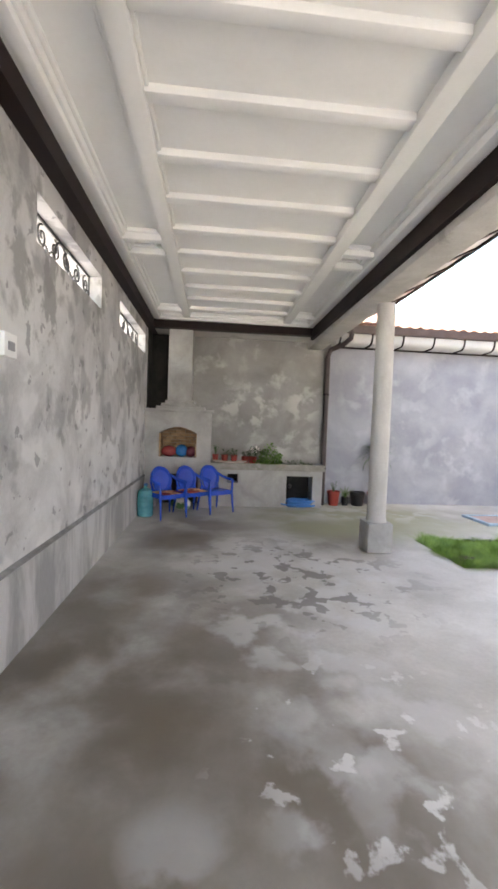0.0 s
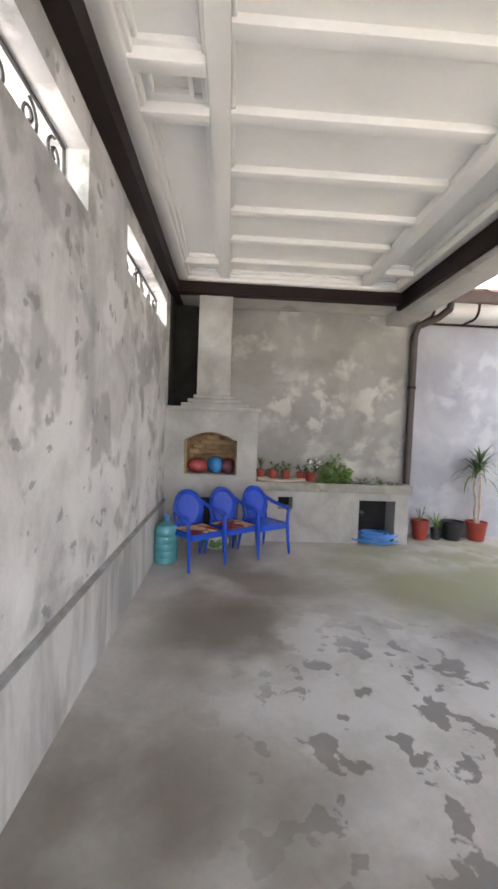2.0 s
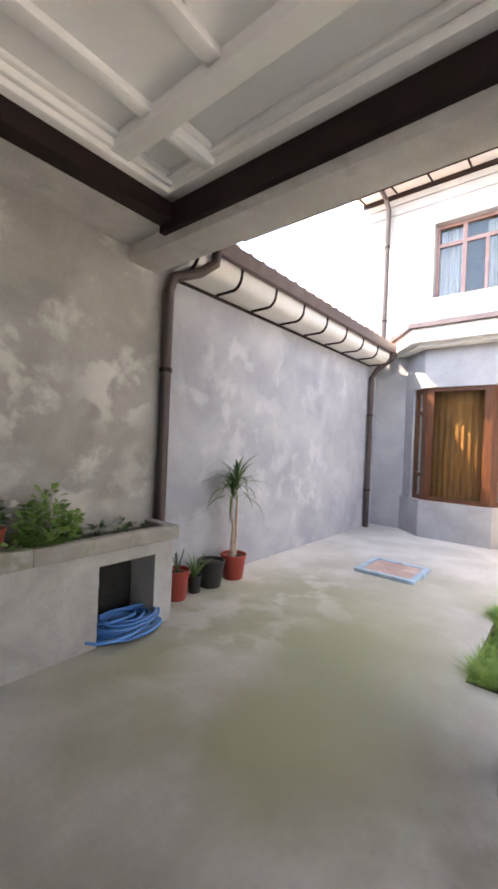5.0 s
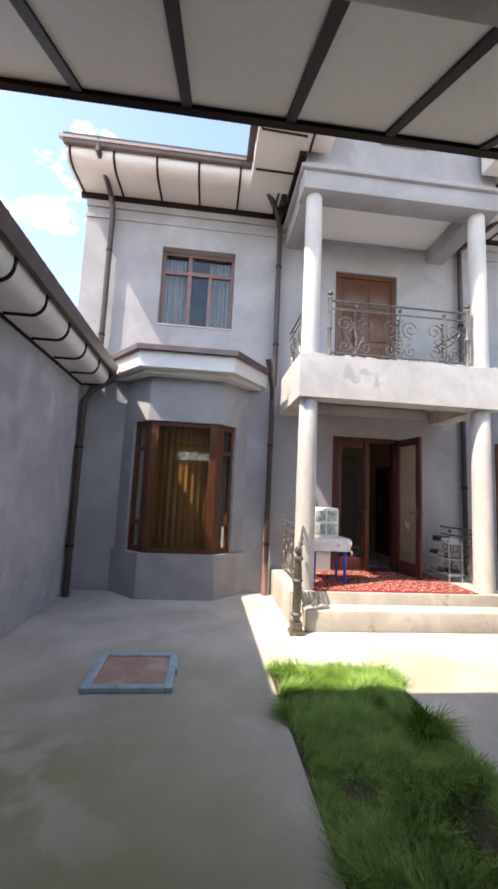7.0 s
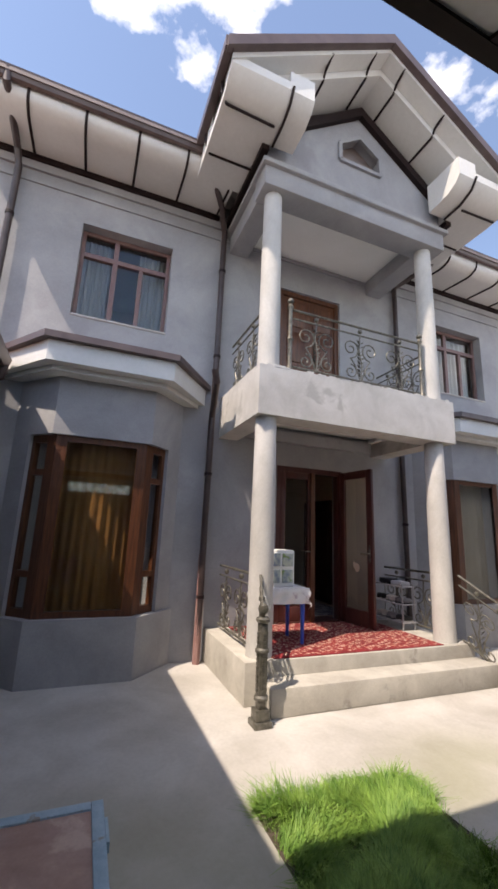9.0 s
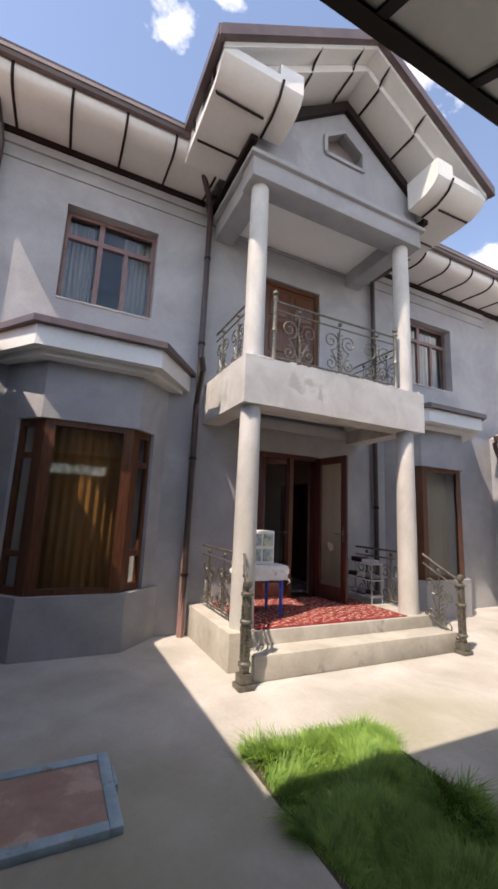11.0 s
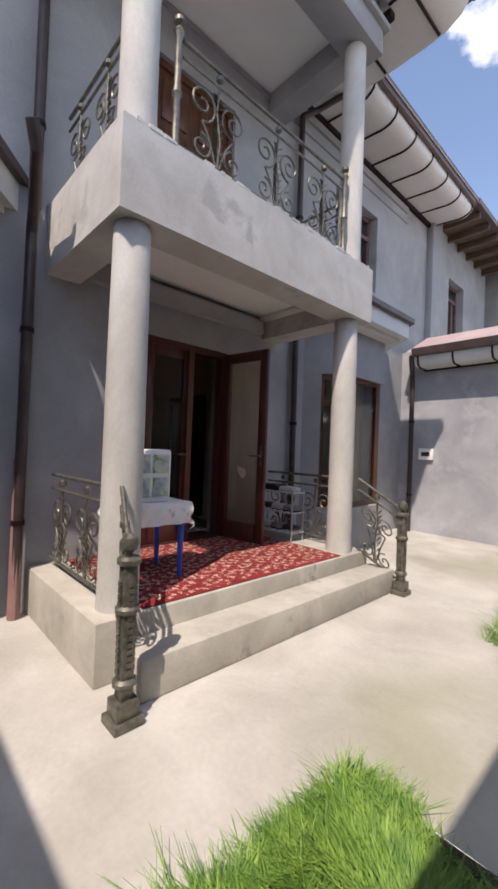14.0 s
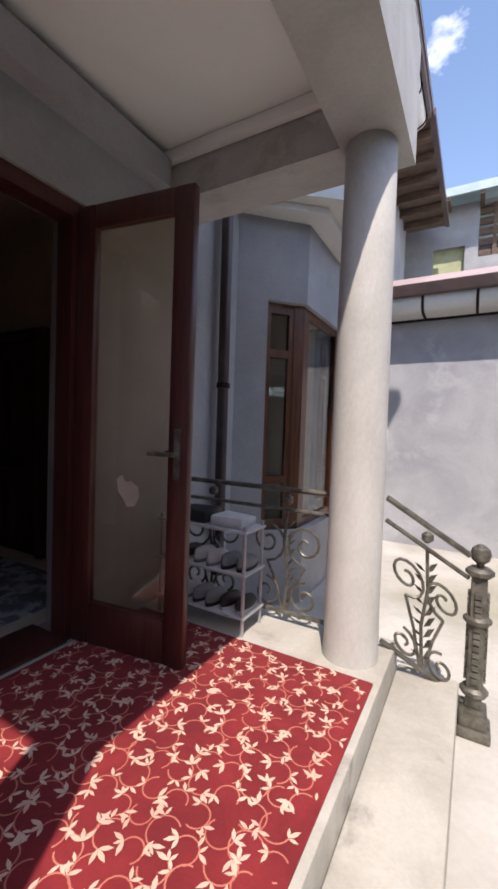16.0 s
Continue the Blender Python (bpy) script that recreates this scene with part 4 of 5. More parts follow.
def railing(name, p, q, z0, z1, label, drop=0.0, scrolls=2, group="porch railings"):
    """Double top rail from p to q (x, y), bottom rail, with scrolls and sprays between. drop: how far the far end sinks."""
    p, q = Vector((*p, 0)), Vector((*q, 0))
    L = (q - p).length
    t = thing(name, (p.x, p.y, z0), label, "railing", group)
    h = z1 - z0

    def to3(u, v):
        w = p.lerp(q, u / L)
        return (w.x, w.y, z0 + v - drop * u / L)
    part("top_rail", bar([(0, h), (L, h)], to3, 0.016, 8), M_IRON, t)
    part("second_rail", bar([(0, h - 0.12), (L, h - 0.12)], to3, 0.012, 6), M_IRON, t)
    part("bottom_rail", bar([(0, 0.06), (L, 0.06)], to3, 0.014, 6), M_IRON, t)
    n = scrolls
    for k in range(n):
        u0, w = L * k / n, L / n
        g = min(w * 0.24, 0.14)
        for c, sgn in ((0.27, 1), (0.73, -1)):
            part("scroll", bar(spiral(u0 + w * c, h * 0.60, g, 1.6, -math.pi / 2, sgn), to3, 0.009), M_IRON, t)
            part("scroll", bar(spiral(u0 + w * c, 0.06 + g * 0.8, g * 0.75, 1.4, math.pi / 2, -sgn), to3, 0.009), M_IRON, t)
            part("stem", bar([(u0 + w * (0.5 + (c - 0.5) * 0.1), 0.07), (u0 + w * (0.5 + (c - 0.5) * 0.5), h * 0.3), (u0 + w * c, h * 0.60 - g)], to3, 0.009), M_IRON, t)
        part("stem", bar([(u0 + w * 0.5, 0.06), (u0 + w * 0.47, h * 0.35), (u0 + w * 0.53, h * 0.6), (u0 + w * 0.5, h - 0.12)], to3, 0.010), M_IRON, t)
        bm = bmesh.new()
        for j in range(9):
            vv = 0.12 + h * 0.07 * j
            for sg in (-1, 1):
                a = Vector(to3(u0 + w * 0.5, vv))
                d = (q - p).normalized() * sg + Vector((0, 0, 0.9))
                iron_leaf(bm, a, d, 0.08, Vector((0, 0, 1)).cross(d) * 0.6 + Vector((0, 0, 0.5)))
        bmesh.ops.solidify(bm, geom=bm.faces, thickness=0.005)
        part("leaf_spray", bm, M_IRON, t)
        part("collar", lathe(bmesh.new(), [(0.012, -0.03), (0.03, -0.015), (0.03, 0.015), (0.012, 0.03)], to3(u0 + w * 0.5, h - 0.06), 10), M_IRON, t)
    return t


def newel(x, y, h, name="newel_post"):
    t = thing(name, (x, y, 0), "square bronze-painted iron newel post with ball finial", "newel post", "newel posts")
    part("foot", boxes((x - 0.085, y - 0.085, 0, x + 0.085, y + 0.085, 0.05), (x - 0.065, y - 0.065, 0.05, x + 0.065, y + 0.065, 0.14), bevel=0.008), M_IRON, t)
    part("shaft", boxes((x - 0.038, y - 0.038, 0.14, x + 0.038, y + 0.038, h - 0.1), bevel=0.008), M_IRON, t)
    for z in (0.2, 0.62 * h, h - 0.1):
        part("collar", lathe(bmesh.new(), [(0.05, 0), (0.068, 0.015), (0.068, 0.035), (0.05, 0.05)], (x, y, z), 8), M_IRON, t)
    bm = bmesh.new()
    for k in range(14):
        z = 0.28 + k * (h - 0.45) / 14
        for a in range(4):
            w = a * math.pi / 2
            box(bm, x + 0.036 * math.cos(w) - 0.015, y + 0.036 * math.sin(w) - 0.015, z, x + 0.036 * math.cos(w) + 0.015, y + 0.036 * math.sin(w) + 0.015, z + 0.026)
    tagged(part("cast_ornament", bm, M_IRON, t, "cast leaf relief on the post"), kind="stuff")
    part("finial", lathe(bmesh.new(), [(0.015, 0), (0.02, 0.02), (0.042, 0.04), (0.05, 0.07), (0.042, 0.10), (0.015, 0.12)], (x, y, h - 0.05), 16), M_IRON, t)


newel(6.02, 4.88, 0.95)
newel(6.02, 1.70, 0.93)
railing("stair_railing", (6.47, 1.88), (6.07, 1.72), 0.38, 1.22, "bronze iron stair railing with scrolls and leaves", 0.28, 1)
railing("stair_railing", (6.47, 4.72), (6.07, 4.86), 0.38, 1.22, "bronze iron stair railing with scrolls and leaves", 0.28, 1)
railing("porch_railing", (6.76, 1.92), (7.84, 1.92), 0.41, 1.21, "bronze iron porch railing with scrolls", 0, 2)
railing("porch_railing", (6.76, 4.72), (7.84, 4.72), 0.41, 1.21, "bronze iron porch railing with scrolls", 0, 2)
railing("balcony_railing", (6.52, 2.30), (6.52, 4.36), 3.63, 4.47, "bronze iron balcony railing with scrolls and leaves", 0, 3, "balcony railings")
railing("balcony_railing", (6.74, 4.70), (7.86, 4.70), 3.63, 4.47, "bronze iron balcony railing with scrolls and leaves", 0, 2, "balcony railings")
railing("balcony_railing", (6.74, 1.95), (7.86, 1.95), 3.63, 4.47, "bronze iron balcony railing with scrolls and leaves", 0, 2, "balcony railings")
for y in (2.27, 4.40):
    bp_ = thing("railing_post", (6.52, y, 3.62), "cast iron balcony railing post", "railing post", "railing posts")
    part("shaft", lathe(bmesh.new(), [(0.04, 0), (0.04, 0.05), (0.026, 0.08), (0.026, 0.4), (0.04, 0.43), (0.026, 0.47), (0.026, 0.84), (0.042, 0.88), (0.02, 0.92)], (6.52, y, 3.62), 10), M_IRON, bp_)
    part("finial", lathe(bmesh.new(), [(0.012, 0), (0.04, 0.03), (0.04, 0.06), (0.01, 0.09)], (6.52, y, 4.54), 12), M_IRON, bp_)

# window grilles in the carport wall
for n, (a, b, z0, z1) in enumerate(((2.86, 4.42, 2.7, 3.03), (5.25, 7.15, 2.72, 3.05))):
    g = thing("window_grille", (LX - 0.13, a, z0), "black scrolled iron grille in a slot window", "grille", "slot window grilles")
    to3 = lambda u, v, a=a, z0=z0: (LX - 0.13, a + u, z0 + v)
    L, h = b - a, z1 - z0
    part("frame", tube(bmesh.new(), [to3(0.01, 0.01), to3(L - 0.01, 0.01), to3(L - 0.01, h - 0.01), to3(0.01, h - 0.01), to3(0.01, 0.01)], 0.011, 5), M_GRILLE, g)
    for k in range(3):
        u = L * (k + 0.5) / 3
        if k == 1:
            part("ring", tube(bmesh.new(), [to3(u + h * 0.44 * math.cos(i / 20 * math.tau), h / 2 + h * 0.44 * math.sin(i / 20 * math.tau)) for i in range(21)], 0.011, 5), M_GRILLE, g)
        for s in (-1, 1):
            part("scroll", bar(spiral(u + s * L * 0.085, h * 0.62, h * 0.26, 1.5, math.pi / 2, s), to3, 0.009), M_GRILLE, g)
            part("scroll", bar(spiral(u + s * L * 0.12, h * 0.33, h * 0.22, 1.5, -math.pi / 2, s), to3, 0.009), M_GRILLE, g)

# ---- stove and worktop ----
M_BRICK = mat("firebrick", (0.24, 0.145, 0.08), (0.38, 0.25, 0.14), 8, 70, 0.85, 0.3, vary=0.2)
# dull black; in the counter niches it stands in for deep shade
M_MATTBLACK = mat("matt_black", (0.012, 0.012, 0.012), (0.03, 0.028, 0.026), 4, 60, 0.95, 0.3)
SY = 7.30
st = thing("stove", (-0.6, SY, 0), "grey plastered brick oven with arched mouth and tall chimney", "oven")
bm = boxes((LX + 0.002, SY + 0.02, 0, -1.0, BY, 0.84), (-0.25, SY + 0.02, 0, -0.02, BY, 0.84), (-1.0, SY + 0.02, 0.62, -0.25, BY, 0.84), (-1.0, BY - 0.1, 0, -0.25, BY, 0.62))
part("plinth", bm, M_STOVE, st)
bm = bmesh.new()
A0, A1, AZ, AT = -0.97, -0.29, 1.36, 0.11
arc = [(A0 + (A1 - A0) * k / 12, AZ + AT * math.sin(math.pi * k / 12)) for k in range(13)]
prism(bm, arc + [(A1, 1.74), (A0, 1.74)], "y", SY, BY - 0.02)
box(bm, LX + 0.002, SY, 0.84, A0, BY, 1.74)
box(bm, A1, SY, 0.84, -0.03, BY, 1.74)
box(bm, A0, SY, 0.84, A1, BY, 0.92)
part("body", bm, M_STOVE, st)
for i, (a, b, d, z) in enumerate(((LX + 0.003, -0.0, 0.04, 1.74), (-1.03, -0.16, 0.0, 1.79), (-0.95, -0.26, -0.03, 1.845), (-0.88, -0.35, -0.05, 1.90))):
    part("ledge", boxes((a, SY - d, z, b, BY, z + 0.05), bevel=0.006), M_STOVE, st)
part("chimney", boxes((-0.84, SY + 0.07, 1.95, -0.41, BY, 3.228), bevel=0.01), M_STOVE, st)
# black sheets line the chimney gap and the opening under the oven
part("soot_panel", boxes((LX + 0.002, BY - 0.03, 1.79, -0.84, BY - 0.002, 3.4), (LX + 0.002, SY + 0.12, 1.80, LX + 0.02, BY - 0.03, 3.27)), M_MATTBLACK, st, "black panel in the gap beside the chimney")
part("soot_back", boxes((-1.0, BY - 0.13, 0.001, -0.25, BY - 0.105, 0.62)), M_MATTBLACK, st)
for r in range(9):
    for c in range(4):
        x = A0 + 0.0 + c * 0.18 - (0.09 if r % 2 else 0)
        x0, x1 = max(A0, x), min(A1, x + 0.172)
        if x1 - x0 > 0.03:
            part("brick", boxes((x0, BY - 0.2, 0.922 + r * 0.062, x1, BY - 0.12, 0.978 + r * 0.062), bevel=0.004), M_BRICK, st)
for r in range(7):
    for c in range(2):
        for xx in (A0, A1 - 0.03):
            part("brick", boxes((xx + 0.001, SY + 0.06 + c * 0.18, 0.922 + r * 0.062, xx + 0.029, SY + 0.232 + c * 0.18, 0.978 + r * 0.062)), M_BRICK, st)

ct = thing("worktop", (1.1, 7.5, 0), "grey cement counter with planting trough and storage niches", "counter")
CY = 7.50
# niche backs are coloured black to paint in the shade of a deeper recess
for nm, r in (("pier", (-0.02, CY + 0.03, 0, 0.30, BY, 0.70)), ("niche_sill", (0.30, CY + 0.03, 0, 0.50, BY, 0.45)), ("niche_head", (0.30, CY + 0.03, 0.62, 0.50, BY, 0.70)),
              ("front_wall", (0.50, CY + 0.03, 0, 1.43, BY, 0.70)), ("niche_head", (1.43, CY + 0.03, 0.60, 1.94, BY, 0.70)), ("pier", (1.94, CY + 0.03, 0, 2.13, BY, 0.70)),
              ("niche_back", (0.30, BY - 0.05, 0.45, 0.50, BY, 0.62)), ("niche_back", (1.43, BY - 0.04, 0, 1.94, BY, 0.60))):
    part(nm, boxes(r), M_MATTBLACK if nm == "niche_back" else M_STOVE, ct)
bm = boxes((-0.028, CY, 0.70, 0.95, BY, 0.82), (0.95, CY, 0.70, 2.17, CY + 0.08, 0.82), (2.07, CY + 0.08, 0.70, 2.17, BY, 0.82), (0.95, BY - 0.04, 0.70, 2.07, BY, 0.82), bevel=0.01)
part("top", bm, mat("damp_cement", (0.20, 0.195, 0.17), (0.35, 0.34, 0.31), 3.0, 60, 0.9, 0.4, spots=(0.22, 0.22, 0.17), spot_scale=2.5, detail=9), ct, "damp-stained cement slab")
M_SOIL = mat("dark_soil", (0.05, 0.04, 0.03), (0.09, 0.07, 0.05), 12, 60, 0.95, 0.6)
part("soil", boxes((0.95, CY + 0.08, 0.705, 2.07, BY - 0.04, 0.765)), M_SOIL, ct)

# ---- plants ----
M_LEAF = mat("green_leaf", (0.07, 0.16, 0.03), (0.15, 0.28, 0.06), 6, 60, 0.5, 0.1)
M_LEAFD = mat("dark_green_leaf", (0.035, 0.08, 0.03), (0.08, 0.15, 0.05), 6, 60, 0.5, 0.1)
M_CLAY = plain("red_plastic_pot", (0.33, 0.045, 0.032), 0.45)
M_BLACKP = plain("black_plastic", (0.02, 0.02, 0.022), 0.4)
M_STEM = mat("pale_bark", (0.38, 0.30, 0.24), (0.52, 0.43, 0.36), 10, 60, 0.85, 0.3)


def blade(bm, base, az, lean, length, width, n=5, droop=1.0):
    """A strap leaf that rises and bends over."""
    d = Vector((math.cos(az), math.sin(az), 0))
    s = Vector((-d.y, d.x, 0))
    p, ang, prev = Vector(base), lean, None
    for k in range(n + 1):
        w = width * (1 - (k / n) ** 2) * (0.6 + 0.8 * min(1, 2 * k / n)) / 1.4 + 0.0008
        row = [bm.verts.new(p - s * w), bm.verts.new(p + s * w)]
        if prev:
            bm.faces.new((prev[0], prev[1], row[1], row[0]))
        prev = row
        p = p + (d * math.sin(ang) + Vector((0, 0, math.cos(ang)))) * length / n
        ang += droop * 1.4 / n
    return bm


def leaves(bm, at, n, spread, size, flat=0.6):
    for _ in range(n):
        a, r = random.uniform(0, math.tau), math.sqrt(random.random())
        p = Vector(at) + Vector((spread[0] * r * math.cos(a), spread[1] * r * math.sin(a), spread[2] * random.random() * (1.2 - 0.7 * r)))
        d = Vector((math.cos(a) + random.uniform(-0.6, 0.6), math.sin(a) + random.uniform(-0.6, 0.6), random.uniform(-0.3, 0.9))).normalized()
        s = d.cross(Vector((random.uniform(-1, 1), random.uniform(-1, 1), 1))).normalized()
        L = size * random.uniform(0.6, 1.3)
        mid = p + d * L * 0.5 + Vector((0, 0, L * 0.12))
        vs = [bm.verts.new(q) for q in (p, mid + s * L * 0.3, p + d * L, mid - s * L * 0.3)]
        bm.faces.new(vs)
    return bm


def pot(name, x, y, z, r, h, material, label, group="flower pots"):
    t = thing(name, (x, y, z), label, "flower pot", group)
    part("body", lathe(bmesh.new(), [(r * 0.74, 0), (r * 0.76, 0.004), (r * 0.95, h * 0.84), (r, h * 0.85), (r * 1.02, h * 0.99), (r * 0.98, h), (r * 0.93, h * 0.985), (r * 0.9, h * 0.87)], (x, y, z)), material, t)
    part("soil", lathe(bmesh.new(), [(r * 0.89, h * 0.86), (r * 0.4, h * 0.885), (0.005, h * 0.89)], (x, y, z), 16), M_SOIL, t)
    return t


p1 = pot("flower_pot", 2.46, 7.84, 0, 0.125, 0.29, M_CLAY, "red plastic pot with a few bare stems beside the yard wall")
bm = bmesh.new()
for k in range(5):
    a = k * 1.3
    tube(bm, [(2.46, 7.84, 0.24), (2.46 + 0.03 * math.cos(a), 7.84 + 0.03 * math.sin(a), 0.36), (2.46 + 0.07 * math.cos(a), 7.84 + 0.06 * math.sin(a), 0.41 + 0.02 * k)], 0.006, 5)
part("stems", bm, M_LEAFD, p1)
p2 = pot("flower_pot", 2.70, 7.84, 0, 0.075, 0.17, M_BLACKP, "small black pot with a spiky plant")
bm = bmesh.new()
for k in range(14):
    blade(bm, (2.70, 7.84, 0.14), k * 2.4, random.uniform(0.1, 0.7), random.uniform(0.2, 0.36), 0.012, droop=0.6)
part("leaves", bm, M_LEAF, p2)
p3 = pot("flower_pot", 2.96, 7.86, 0, 0.15, 0.28, M_BLACKP, "large black plastic pot, empty, by the yard wall")
p4 = pot("flower_pot", 3.33, 7.86, 0, 0.15, 0.28, M_CLAY, "red plastic pot with a tall dragon tree")
bm = bmesh.new()
tube(bm, [(3.32, 7.86, 0.24), (3.29, 7.86, 0.42), (3.31, 7.86, 0.58), (3.26, 7.86, 0.76), (3.27, 7.86, 0.93)], [0.026, 0.022, 0.02, 0.018, 0.016], 8)
tube(bm, [(3.35, 7.86, 0.24), (3.37, 7.87, 0.5), (3.35, 7.86, 0.66), (3.36, 7.86, 0.85), (3.33, 7.86, 1.03)], [0.02, 0.019, 0.018, 0.017, 0.015], 8)
part("trunk", bm, M_STEM, p4)
bm = bmesh.new()
for cx, cz in ((3.27, 0.95), (3.33, 1.05)):
    for k in range(34):
        blade(bm, (cx, 7.86, cz + random.uniform(-0.05, 0.08)), k * 2.4, random.uniform(0.05, 1.2), random.uniform(0.32, 0.56), 0.017, 7, random.uniform(0.6, 1.9))
part("leaves", bm, M_LEAFD, p4)

for k, (x, r) in enumerate(((0.06, 0.06), (0.24, 0.07), (0.42, 0.065), (0.64, 0.075), (0.78, 0.085))):
    q = pot("flower_pot", x, 7.74, 0.845 if x < 0.6 else 0.82, r, 0.12, M_CLAY, "small red plastic pot with a seedling on the counter", "counter pots")
    bm = bmesh.new()
    if k in (0,):
        for j in range(10):
            blade(bm, (x, 7.74, 0.95), j * 2.4, random.uniform(0.0, 0.3), 0.2, 0.014, 4, 0.3)
    else:
        leaves(bm, (x, 7.74, 0.94), 26 if k < 4 else 50, (0.05, 0.05, 0.13 if k < 4 else 0.2), 0.06)
    part("leaves", bm, M_LEAFD, q)
fl = thing("flower", (0.80, 7.70, 1.03), "white flower with dark green leaves in a pot", "flower")
bm = leaves(bmesh.new(), (0.82, 7.70, 1.03), 16, (0.06, 0.05, 0.1), 0.07)
bmesh.ops.solidify(bm, geom=bm.faces, thickness=0.002)
part("petals", bm, plain("white_petal", (0.75, 0.75, 0.72), 0.6), fl)
M_BOARD = mat("pale_board", (0.5, 0.43, 0.36), (0.62, 0.55, 0.47), 5, 60, 0.7, 0.1, stretch=(1, 6, 6))
prof = [(0.02 + 0.64 * k / 10, 0.845 - 0.022 * math.sin(math.pi * k / 10)) for k in range(11)]
tagged(part("board", prism(bmesh.new(), prof + [(u, v + 0.022) for u, v in prof[::-1]], "y", 7.54, 7.85), M_BOARD), "bent pale wooden board under pots on the counter", "board")
for nm, at, n, sp, sz, mt in (("leafy_plant", (1.12, 7.70, 0.76), 460, (0.2, 0.15, 0.42), 0.065, M_LEAF), ("trailing_plant", (1.58, 7.70, 0.76), 150, (0.36, 0.13, 0.13), 0.05, M_LEAFD),
                              ("trailing_plant", (0.98, 7.56, 0.82), 90, (0.16, 0.05, 0.08), 0.05, M_LEAF)):
    tagged(part(nm, leaves(bmesh.new(), at, n, sp, sz), mt), "low green plants growing in the cement trough", "plant")

# hose
M_HOSE = plain("blue_hose", (0.04, 0.20, 0.50), 0.35)
bm, pts = bmesh.new(), []
for k in range(15 * 24):
    a = k / 24 * math.tau
    rr = 0.19 + 0.035 * math.sin(k * 0.13) + 0.02 * math.sin(k * 0.41)
    w_ = k / 24
    rr *= 0.75 + 0.45 * (0.5 + 0.5 * math.sin(w_ * 2.1))
    pts.append((1.71 + 0.04 * math.sin(w_ * 1.7) + rr * 1.15 * math.cos(a), 7.60 + 0.03 * math.cos(w_ * 2.3) + rr * 0.72 * math.sin(a), 0.016 + 0.0075 * w_ + 0.012 * (1 + math.sin(a * 1.0 + w_ * 3))))
tagged(part("garden_hose", tube(bm, pts, 0.012, 6), M_HOSE, smooth=60), "coiled blue garden hose spilling from a counter niche", "hose")
pb = lathe(bmesh.new(), [(0.03, 0), (0.075, 0.02), (0.085, 0.08), (0.07, 0.14), (0.02, 0.16)], (0, 0, 0), 16)
pb.transform(pose(1.53, 7.82, 0.36, 70, 0, 20) @ Matrix.Diagonal((0.5, 0.5, 0.5, 1)))
pl_ = tagged(part("tap_box", pb, M_BLACKP), "dark tap fitting inside the counter niche", "tap")

# oven contents
for nm, x, r, c, lab in (("bowl", -0.80, 0.125, (0.35, 0.06, 0.06), "dark red bowl in the oven"), ("ball", -0.57, 0.115, (0.02, 0.16, 0.42), "shiny blue ball in the oven"), ("ball", -0.40, 0.10, (0.14, 0.03, 0.05), "dark maroon ball in the oven")):
    bm = bmesh.new()
    bmesh.ops.create_uvsphere(bm, u_segments=24, v_segments=14, radius=r, matrix=Matrix.Translation((x, SY + 0.2, 0.92 + r * 0.98)) @ Matrix.Diagonal((1.15 if nm == "bowl" else 1, 1, 1 if nm == "ball" else 0.8, 1)))
    if nm == "bowl":
        bmesh.ops.translate(bm, verts=bm.verts, vec=(0, 0, -r * 0.2))
    tagged(part(nm, bm, plain(nm + "_paint", c, 0.2), smooth=60), lab, nm)

# ---- chairs ----
M_CHAIR = plain("blue_plastic", (0.006, 0.07, 0.50), 0.22)
M_CUSH = mat("striped_cushion", (0.13, 0.008, 0.012), (0.68, 0.45, 0.25), 8, 100, 0.9, 0.3, lo=0.49, hi=0.52, spots=(0.30, 0.02, 0.02), spot_scale=6, stretch=(0.45, 1.3, 1))


